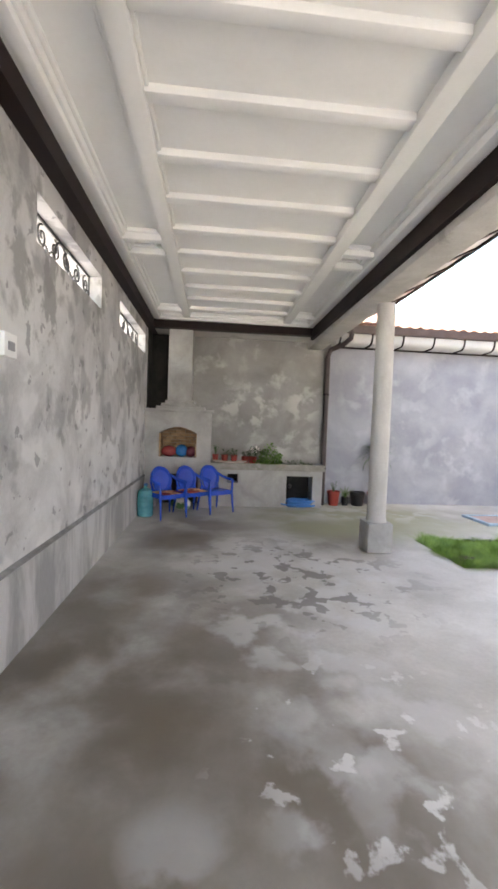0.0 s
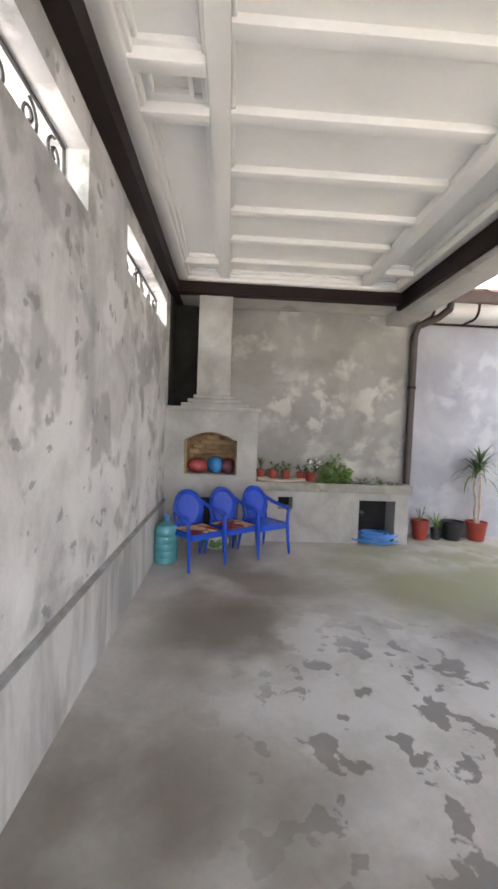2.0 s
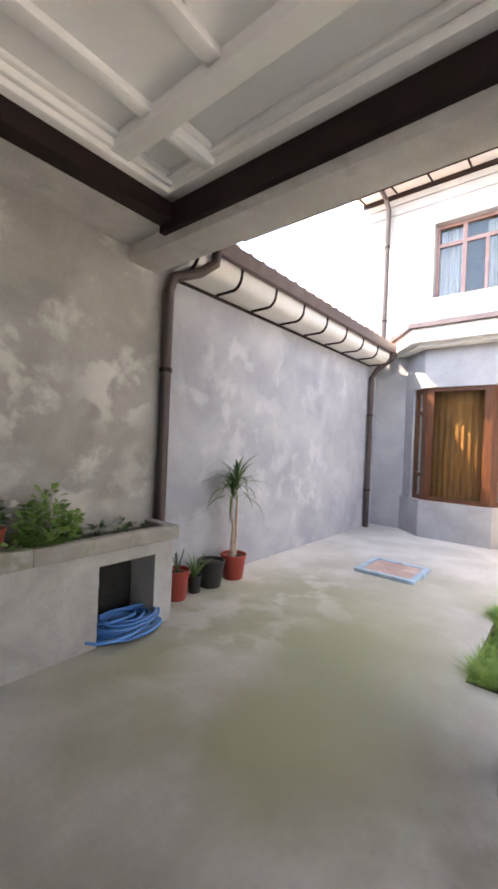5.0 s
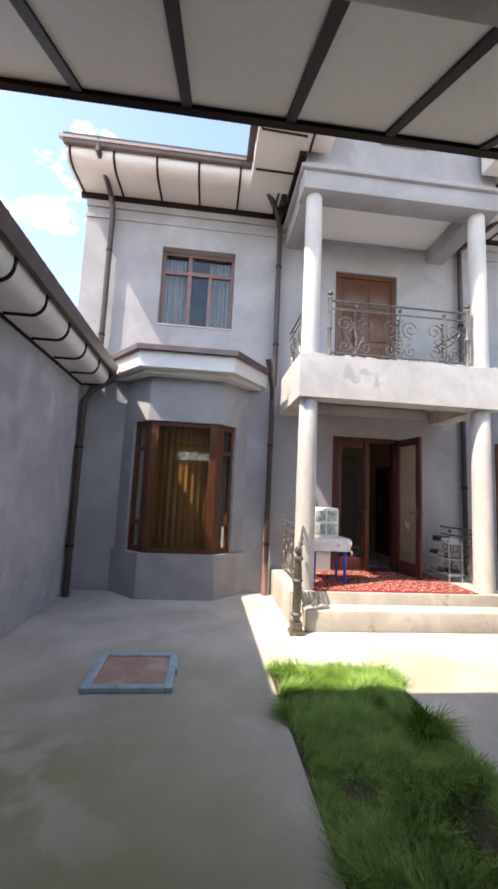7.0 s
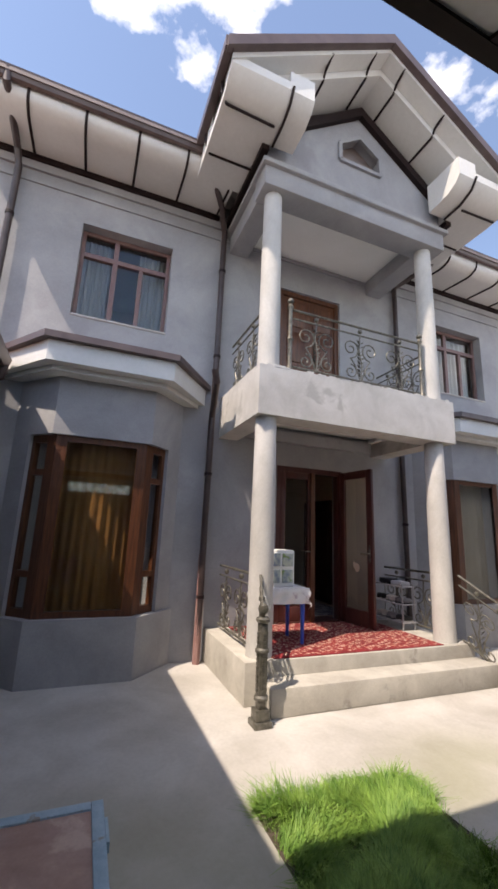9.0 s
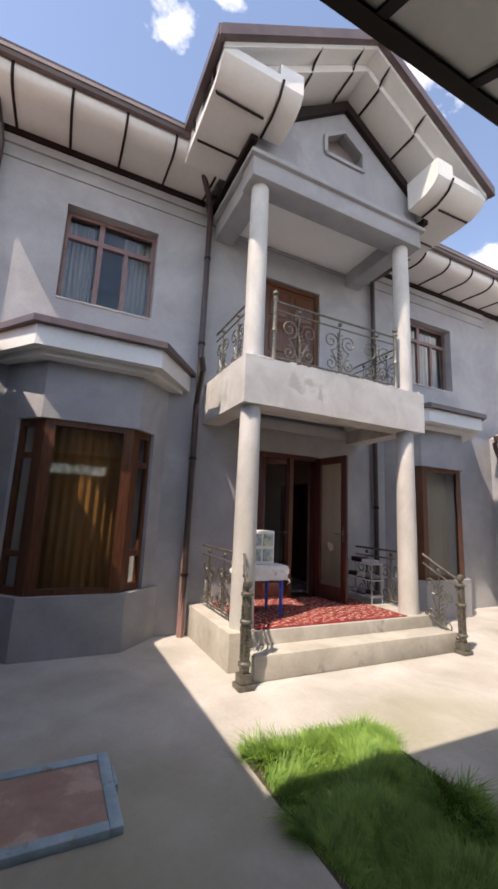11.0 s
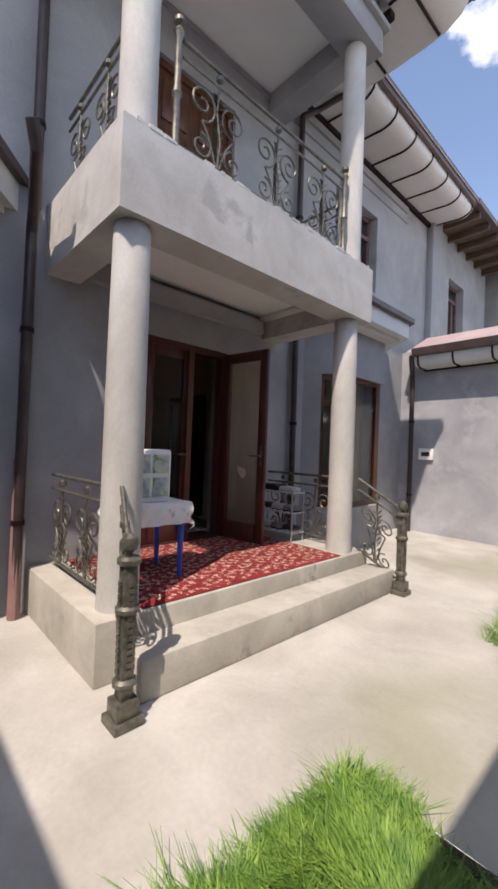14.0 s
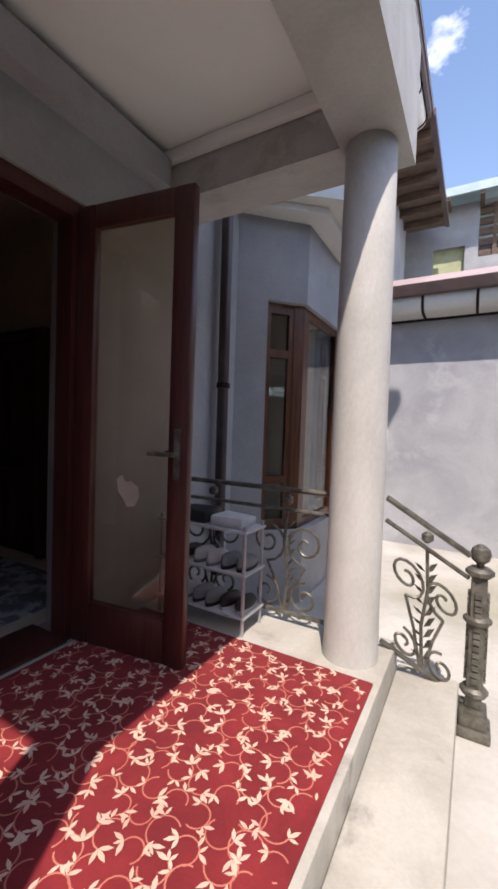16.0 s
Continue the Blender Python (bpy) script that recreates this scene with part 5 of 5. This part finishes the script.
def chair():
    """Moulded armchair facing -y at the origin, seat 0.42 high."""
    c = thing("plastic_chair", (0, 0, 0), "blue moulded plastic armchair with a round back", "chair", "chairs by the oven")
    bm = bmesh.new()
    prism(bm, [(-0.21, -0.22), (0.21, -0.22), (0.24, -0.18), (0.20, 0.2), (-0.20, 0.2), (-0.24, -0.18)], "z", 0.395, 0.43)
    bmesh.ops.bevel(bm, geom=[e for e in bm.edges], offset=0.01, segments=2, affect="EDGES")
    part("seat", bm, M_CHAIR, c)
    part("seat_apron", boxes((-0.22, -0.215, 0.35, 0.22, -0.195, 0.40), (-0.225, -0.195, 0.35, -0.205, 0.18, 0.40), (0.205, -0.195, 0.35, 0.225, 0.18, 0.40)), M_CHAIR, c)
    # round back shell, dished, with a rim
    bm = bmesh.new()
    N, R = 24, 6
    rings = []
    for k in range(R + 1):
        f = k / R
        ring = []
        for i in range(N):
            a = i / N * math.tau
            u, v = 0.205 * f * math.cos(a), 0.235 * f * math.sin(a)
            ring.append(bm.verts.new((u * (1 - 0.1 * (v < 0)), 0.215 + 0.16 * (v + 0.2) - 0.9 * u * u - 0.03 * (f > 0.95), 0.625 + v)) if k else None)
        rings.append(ring)
    mid = bm.verts.new((0, 0.247, 0.625))
    for i in range(N):
        j = (i + 1) % N
        bm.faces.new((mid, rings[1][i], rings[1][j]))
        for k in range(1, R):
            bm.faces.new((rings[k][i], rings[k + 1][i], rings[k + 1][j], rings[k][j]))
    bmesh.ops.recalc_face_normals(bm, faces=bm.faces)
    bmesh.ops.solidify(bm, geom=bm.faces, thickness=0.012)
    part("backrest", bm, M_CHAIR, c)
    rim = [(0.21 * math.cos(i / 24 * math.tau), 0.215 + 0.16 * (0.24 * math.sin(i / 24 * math.tau) + 0.2) - 0.9 * (0.21 * math.cos(i / 24 * math.tau)) ** 2, 0.625 + 0.24 * math.sin(i / 24 * math.tau)) for i in range(25)]
    part("back_rim", tube(bmesh.new(), rim, 0.018, 8), M_CHAIR, c)
    for u in (-0.12, -0.08, -0.04, 0.0, 0.04, 0.08, 0.12):
        hh = 0.19 * math.sqrt(1 - (u / 0.19) ** 2)
        part("back_rib", tube(bmesh.new(), [(u, 0.207 + 0.16 * (v + 0.2) - 0.9 * u * u, 0.625 + v) for v in (-hh, -hh / 2, 0, hh / 2, hh)], 0.008, 6), M_CHAIR, c)
    for s in (-1, 1):
        part("arm", tube(bmesh.new(), [(s * 0.19, 0.22, 0.72), (s * 0.25, 0.12, 0.66), (s * 0.275, -0.02, 0.635), (s * 0.27, -0.17, 0.625), (s * 0.262, -0.21, 0.60)], 0.026, 8, 0.55), M_CHAIR, c)
        bm = bmesh.new()
        tube(bm, [(s * 0.265, -0.20, 0.61), (s * 0.25, -0.20, 0.42), (s * 0.255, -0.225, 0.2), (s * 0.265, -0.25, 0.0)], [0.026, 0.036, 0.03, 0.022], 8, 0.7)
        part("front_leg", bm, M_CHAIR, c)
        part("rear_leg", tube(bmesh.new(), [(s * 0.19, 0.2, 0.5), (s * 0.2, 0.2, 0.40), (s * 0.22, 0.25, 0.15), (s * 0.23, 0.27, 0.0)], [0.025, 0.034, 0.028, 0.02], 8, 0.7), M_CHAIR, c)
    return c


ch = chair()
spots = ((-0.72, 6.60, 38), (-0.33, 6.86, 36), (0.07, 7.06, 34))
ch.scale = (0.91, 0.91, 0.91)
ch.location, ch.rotation_euler = (spots[0][0], spots[0][1], 0), (0, 0, radians(spots[0][2]))
for x, y, a in spots[1:]:
    copy_thing(ch, pose(x, y, 0, 0, 0, a))
for x, y, a in spots[:2]:
    bm = bmesh.new()
    bmesh.ops.create_grid(bm, x_segments=14, y_segments=14, size=0.19)
    for v in bm.verts:
        e = max(abs(v.co.x), abs(v.co.y)) / 0.19
        v.co.z = 0.018 * (1 - e ** 6) + 0.008 * math.sin(v.co.x * 40) * (1 - e)
    r_ = bmesh.ops.extrude_face_region(bm, geom=bm.faces[:])
    for v in [g for g in r_["geom"] if isinstance(g, bmesh.types.BMVert)]:
        v.co.z = 0.0
    bmesh.ops.recalc_face_normals(bm, faces=bm.faces)
    bm.transform(pose(x, y, 0.393, 0, 0, a + 4) @ pose(0, -0.02, 0))
    tagged(part("cushion", bm, M_CUSH, smooth=60), "red and cream striped seat cushion on a blue chair", "cushion", "seat cushions")

# bottle
M_TEAL = mat("teal_bottle_plastic", (0.05, 0.26, 0.30), (0.09, 0.36, 0.40), 4, 30, 0.15, 0.05)
wb = thing("water_bottle", (-1.07, 6.64, 0), "large teal plastic water bottle on the floor", "bottle")
prof = [(0.12, 0), (0.132, 0.015)]
for k in range(4):
    prof += [(0.132, 0.05 + 0.08 * k), (0.126, 0.065 + 0.08 * k), (0.132, 0.08 + 0.08 * k)]
prof += [(0.132, 0.36), (0.11, 0.42), (0.045, 0.455), (0.03, 0.46), (0.03, 0.49)]
part("body", lathe(bmesh.new(), prof, (-1.07, 6.64, 0)), M_TEAL, wb)
part("cap", lathe(bmesh.new(), [(0.033, 0.49), (0.034, 0.50), (0.034, 0.525), (0.03, 0.53)], (-1.07, 6.64, 0)), M_HOSE, wb, "blue cap")
bg_ = bmesh.new()
bmesh.ops.create_icosphere(bg_, subdivisions=3, radius=0.15, matrix=Matrix.Translation((-0.52, 7.13, 0.11)) @ Matrix.Diagonal((1.2, 0.8, 0.75, 1)))
for v in bg_.verts:
    v.co += Vector((0, 0, 1)) * 0.03 * noise.noise(v.co * 14) + Vector((1, 0, 0)) * 0.03 * noise.noise(v.co * 11)
    v.co.z = max(v.co.z, 0.0)
tagged(part("bag", bg_, mat("green_white_bag", (0.06, 0.16, 0.05), (0.6, 0.6, 0.5), 7, 60, 0.6, 0.2, lo=0.48, hi=0.52), smooth=60), "crumpled green and white plastic bag behind the chairs", "bag")

# switch box on the carport wall
sb = thing("socket_box", (LX, 2.47, 1.9), "white plastic socket box on the rendered wall", "socket")
part("plate", boxes((LX + 0.001, 2.40, 1.86, LX + 0.03, 2.55, 2.0), bevel=0.006), M_WHITE, sb)
part("rocker", boxes((LX + 0.03, 2.44, 1.90, LX + 0.036, 2.51, 1.95)), plain("grey_plastic", (0.3, 0.3, 0.3), 0.4), sb)

# ---- yard things ----
ht = thing("hatch", (4.97, 6.57, 0), "rusty sheet hatch in a blue painted steel frame on the ground", "hatch")
M_BLUEP = mat("chipped_blue_paint", (0.26, 0.40, 0.50), (0.36, 0.50, 0.60), 8, 60, 0.6, 0.2, spots=(0.3, 0.29, 0.27), spot_scale=6, spot_lo=0.6, spot_hi=0.64)
M_PLATE = mat("rusty_plate", (0.34, 0.22, 0.19), (0.46, 0.33, 0.29), 3, 50, 0.42, 0.2, spots=(0.55, 0.42, 0.37), spot_scale=3)
part("plate", boxes((4.69, 6.29, 0.0, 5.26, 6.88, 0.032)), M_PLATE, ht, "rust-brown steel sheet")
for r in ((4.62, 6.22, 5.33, 6.29), (4.62, 6.88, 5.33, 6.95), (4.62, 6.29, 4.69, 6.88), (5.26, 6.29, 5.33, 6.88)):
    part("frame_bar", boxes((r[0], r[1], 0.0, r[2], r[3], 0.045), bevel=0.006), M_BLUEP, ht)
part("hinge", boxes((4.95, 6.205, 0.0, 5.15, 6.222, 0.05)), M_BLUEP, ht)

M_GRASS = mat("lawn_grass", (0.075, 0.19, 0.025), (0.24, 0.40, 0.075), 10, 45, 0.6, 0.1)


def grass(name, x0, y0, x1, y1, n):
    v, f = [], []
    for _ in range(n):
        x, y, a = random.uniform(x0, x1), random.uniform(y0, y1), random.uniform(0, math.tau)
        tuft = noise.noise((x * 3.0, y * 3.0, 0.0))
        h = (0.06 + 0.075 * random.random() ** 2) * (1 + 1.0 * tuft)
        a = 2.5 * noise.noise((x * 1.6, y * 1.6, 5.0)) * math.pi + random.gauss(0, 0.7)
        lean, w = random.uniform(0.4, 1.9), random.uniform(0.003, 0.006)
        dx, dy, b = math.cos(a), math.sin(a), len(v)
        for u in (0.0, 0.5, 1.0):
            px, py, pz = x + dx * h * lean * u * u, y + dy * h * lean * u * u, -0.06 + (h + 0.06) * u * (1 - 0.25 * lean * u)
            ww = w * (1 - 0.85 * u)
            v += [(px - dy * ww, py + dx * ww, pz), (px + dy * ww, py - dx * ww, pz)]
        f += [(b, b + 1, b + 3, b + 2), (b + 2, b + 3, b + 5, b + 4)]
    me = bpy.data.meshes.new(name)
    me.from_pydata(v, [], f)
    me.materials.append(M_GRASS)
    return tagged(new(name, me), "long bright green grass in a cut-out bed of the yard", "grass", kind="stuff")


grass("grass", 2.89, 4.24, 5.04, 5.35, 42000)
grass("grass", 3.6, 1.2, 5.08, 2.24, 9000)
structure("soil_bed", boxes((2.88, 4.22, -0.06, 5.05, 5.36, -0.004)), M_SOIL, "dark soil under the grass", "soil")

vb = thing("meter_box", (7.36, GY, 1.43), "small white box with a dark window on the gate wall", "meter box")
part("case", boxes((7.2, GY + 0.001, 1.43, 7.48, GY + 0.06, 1.65), bevel=0.01), M_WHITE, vb)
part("display", boxes((7.26, GY + 0.06, 1.50, 7.42, GY + 0.066, 1.58)), M_BLACKP, vb, "dark display window")

# ---- porch things ----
M_RED = mat("red_carpet_pile", (0.16, 0.011, 0.015), (0.25, 0.02, 0.024), 4, 160, 0.95, 0.5)
M_CREAM = mat("cream_carpet_pile", (0.56, 0.36, 0.28), (0.7, 0.5, 0.4), 6, 160, 0.95, 0.4)
M_VINE = mat("pink_carpet_pile", (0.46, 0.13, 0.09), (0.56, 0.2, 0.14), 6, 160, 0.95, 0.4)
KX0, KY0, KX1, KY1 = 6.43, 2.24, 7.86, 4.56
cp = thing("carpet", (7.1, 3.4, 0.4), "red carpet with cream leaf vines on the porch floor", "carpet")
part("field", boxes((KX0, KY0, 0.401, KX1, KY1, 0.411), bevel=0.003), M_RED, cp)
lv, vn = bmesh.new(), bmesh.new()


def on_carpet(x, y, m=0.02):
    return KX0 + m < x < KX1 - m and KY0 + m < y < KY1 - m


def petal(bm, x, y, a, L, z):
    pts = []
    for u, w in ((0, 0), (0.3, 0.14), (0.6, 0.16), (1, 0), (0.6, -0.16), (0.3, -0.14)):
        pts.append((x + L * (u * math.cos(a) - w * math.sin(a)), y + L * (u * math.sin(a) + w * math.cos(a))))
    if all(on_carpet(*p, 0.004) for p in pts):
        bm.faces.new([bm.verts.new((*p, z)) for p in pts])


for i in range(16):
    for j in range(26):
        x, y = KX0 + 0.04 + i * 0.089 + (0.045 if j % 2 else 0) + random.uniform(-0.012, 0.012), KY0 + 0.04 + j * 0.089 + random.uniform(-0.012, 0.012)
        a0 = (i * 1.9 + j * 2.7) % math.tau
        R = random.uniform(0.034, 0.050)
        arc = [(x + R * math.cos(a0 + k * 0.34), y + R * math.sin(a0 + k * 0.34)) for k in range(12)]
        zv = 0.4115 + 0.0012 * random.random()
        for p, q in zip(arc, arc[1:]):
            if on_carpet(*p) and on_carpet(*q):
                d = (Vector(q) - Vector(p)).normalized() * 0.0024
                vn.faces.new([vn.verts.new((c[0] + s * -d.y, c[1] + s * d.x, zv)) for c, s in ((p, -1), (q, -1), (q, 1), (p, 1))])
        ex, ey = arc[-1]
        for da in (-0.95, 0.0, 0.95):
            petal(lv, ex, ey, a0 + 4.9 + da, random.uniform(0.028, 0.046), 0.413 + 0.002 * random.random())
        sx, sy = arc[4]
        for da in (-0.7, 0.8):
            petal(lv, sx, sy, a0 + 1.4 + da, random.uniform(0.03, 0.04), 0.413 + 0.002 * random.random())
for b_ in (lv, vn):
    for f_ in b_.faces:
        if f_.normal.z < 0:
            f_.normal_flip()
tagged(part("leaf_pattern", lv, M_CREAM, cp, smooth=0), kind="stuff")
tagged(part("vine_pattern", vn, M_VINE, cp, smooth=0), kind="stuff")

M_BLUE = plain("blue_table_plastic", (0.02, 0.09, 0.55), 0.4)
tb = thing("side_table", (7.05, 4.2, 0.4), "small plastic table with blue legs", "table")
part("tabletop", boxes((6.82, 3.95, 1.0, 7.28, 4.48, 1.03), bevel=0.008), M_BLUE, tb)
for x in (6.86, 7.24):
    for y in (3.99, 4.44):
        part("leg", rod(bmesh.new(), (x, y, 0.412), (x, y, 1.0), 0.02, 0.03, 10), M_BLUE, tb)
M_CLOTH = mat("white_flowered_cloth", (0.66, 0.65, 0.66), (0.78, 0.77, 0.77), 5, 60, 0.85, 0.1, spots=(0.5, 0.44, 0.5), spot_scale=14, spot_lo=0.6, spot_hi=0.64)
bm = bmesh.new()
bmesh.ops.create_grid(bm, x_segments=28, y_segments=30, size=0.5)
for v in bm.verts:
    x, y = v.co.x * 0.84, v.co.y * 0.94
    dx, dy = max(0, abs(x) - 0.24), max(0, abs(y) - 0.28)
    d = math.hypot(dx, dy)
    sx, sy = math.copysign(min(abs(x), 0.24), x), math.copysign(min(abs(y), 0.28), y)
    fold = 0.018 * math.sin((x + y) * 30) * min(1, d * 8)
    v.co = Vector((7.05 + sx + math.copysign(0.012 + fold, x) * (dx > 0), 4.215 + sy + math.copysign(0.012 + fold, y) * (dy > 0), 1.036 - d * 0.95))
bmesh.ops.solidify(bm, geom=bm.faces, thickness=-0.003)
tagged(part("tablecloth", bm, M_CLOTH, smooth=60), "white flowered cloth hanging over the side table", "tablecloth")
ob = thing("drawer_box", (7.02, 4.28, 1.04), "white plastic organiser with printed drawers on the table", "organiser")
part("case", boxes((6.90, 4.08, 1.04, 7.16, 4.46, 1.47), bevel=0.02), M_WHITE, ob)
M_PRINT = mat("printed_panel", (0.15, 0.2, 0.3), (0.55, 0.6, 0.5), 10, 60, 0.4, 0.02, spots=(0.2, 0.3, 0.08), spot_scale=8)
for z in (1.09, 1.28):
    for y0, y1 in ((4.11, 4.25), (4.28, 4.43)):
        part("drawer_front", boxes((6.885, y0, z, 6.902, y1, z + 0.15), bevel=0.004), M_PRINT, ob)
    part("drawer_side", boxes((6.94, 4.066, z, 7.12, 4.082, z + 0.15), bevel=0.004), M_PRINT, ob)

sr = thing("shoe_rack", (7.45, 2.1, 0.41), "light metal shoe rack crowded with shoes beside the railing", "shoe rack")
M_RACK = plain("grey_rack_metal", (0.42, 0.42, 0.43), 0.4, 0.4)
for x in (7.16, 7.76):
    for y in (1.99, 2.20):
        part("upright", rod(bmesh.new(), (x, y, 0.402), (x, y, 1.02), 0.011, seg=8), M_RACK, sr)
M_SHELF = mat("pale_rack_cloth", (0.45, 0.45, 0.46), (0.6, 0.6, 0.61), 5, 60, 0.8, 0.2)
for z in (0.50, 0.74, 0.98):
    bm = boxes((7.14, 1.98, z, 7.78, 2.22, z + 0.012))
    part("shelf", bm, M_SHELF, sr)
M_SHOE = [plain("black_shoe", (0.02, 0.02, 0.02), 0.5), plain("grey_shoe", (0.2, 0.2, 0.21), 0.6), plain("pale_shoe", (0.5, 0.48, 0.45), 0.6)]


def shoe(x, y, z, k):
    s = thing("shoe", (x, y, z), ("black shoe on the rack", "grey sports shoe on the rack", "pale summer shoe on the rack")[k] , "shoe", "shoes on the rack")
    bm = bmesh.new()
    bmesh.ops.create_uvsphere(bm, u_segments=14, v_segments=8, radius=1, matrix=Matrix.Translation((x, y, z + 0.03)) @ Matrix.Diagonal((0.042, 0.105, 0.05, 1)))
    for v in bm.verts:
        v.co.z = max(v.co.z, z + 0.018)
        if v.co.y > y:
            v.co.z += 0.25 * (v.co.y - y) * (v.co.z > z + 0.03)
    part("upper", bm, M_SHOE[k], s)
    bm = bmesh.new()
    prism(bm, [(x + 0.042 * math.cos(a / 14 * math.tau), y + 0.107 * math.sin(a / 14 * math.tau)) for a in range(14)], "z", z, z + 0.018)
    part("sole", bm, M_SHOE[(k + 2) % 3], s)


for z in (0.513, 0.753):
    for k in range(6):
        shoe(7.2 + k * 0.1, 2.09 + 0.006 * (k % 3), z, (k // 2 + (z > 0.6)) % 3)
for k, (x, h) in enumerate(((7.3, 0.06), (7.55, 0.08))):
    bm = boxes((x - 0.11, 2.0, 0.993, x + 0.11, 2.19, 0.993 + h), bevel=0.02)
    for v in bm.verts:
        v.co.z += 0.012 * noise.noise(v.co * 12) * (v.co.z > 1.01)
    tagged(part("folded_cloth", bm, (M_SHELF, M_SHOE[0])[k]), ("pale folded cloth on the shoe rack", "dark folded cloth on the shoe rack")[k], "cloth")
tp = prism(bmesh.new(), [(-0.03, -0.055), (0.0, -0.06), (0.02, -0.03), (0.045, 0.0), (0.05, 0.045), (0.03, 0.06), (0.012, 0.035), (-0.015, 0.04), (-0.045, 0.02), (-0.05, -0.02)], "z", 0.0, 0.003)
tp.transform(pose(FX - 0.33, 2.678, 1.23, 90, 0, 10) @ Matrix.Diagonal((1.3, 1.3, 1, 1)))
tagged(part("sticker", tp, M_SHEER), "torn pale paper stuck on the glass door", "sticker")

# ---- neighbour's wing beyond the gate ----
nb = thing("neighbour_house", (6.7, -8.6, 0), "grey two-storey neighbour wing with a pale green roof", "house")
part("wall", wall_with_holes(bmesh.new(), "y", -7.9, -7.6, 5.35, 9.5, -0.1, 7.55, [(5.55, 6.25, 6.15, 7.45), (6.55, 7.3, 5.6, 6.5)]), M_HOUSE, nb)
part("side_wall", boxes((5.35, -10.0, -0.1, 5.6, -7.9, 7.55)), M_HOUSE, nb)
part("back_wall", boxes((5.6, -10.2, -0.1, 9.5, -10.0, 7.55)), M_HOUSE, nb)
part("window_board", boxes((6.55, -7.8, 5.6, 7.3, -7.75, 6.5)), mat("yellow_green_board", (0.33, 0.35, 0.2), (0.45, 0.47, 0.28), 3, 40, 0.7, 0.1), nb, "yellow-green board in the opening")
part("roof", prism(bmesh.new(), [(-6.95, 7.62), (-8.8, 8.5), (-10.6, 7.62), (-10.6, 7.55), (-8.8, 8.42), (-6.95, 7.55)], "x", 5.2, 9.6), M_BLUEROOF, nb)
part("fascia", boxes((5.18, -6.99, 7.48, 9.6, -6.952, 7.68)), M_BLUEROOF, nb)
for k in range(5):
    part("loft_board", boxes((5.56, -7.72, 6.18 + 0.26 * k, 6.24, -7.66, 6.36 + 0.26 * k), bevel=0.008), M_RAFTER, nb)
part("loft_post", boxes((5.86, -7.655, 6.15, 5.94, -7.60, 7.45)), M_RAFTER, nb)
for k in range(6):
    part("rafter", boxes((5.4 + k * 0.75, -7.6, 7.4, 5.5 + k * 0.75, -6.99, 7.54)), M_RAFTER, nb)
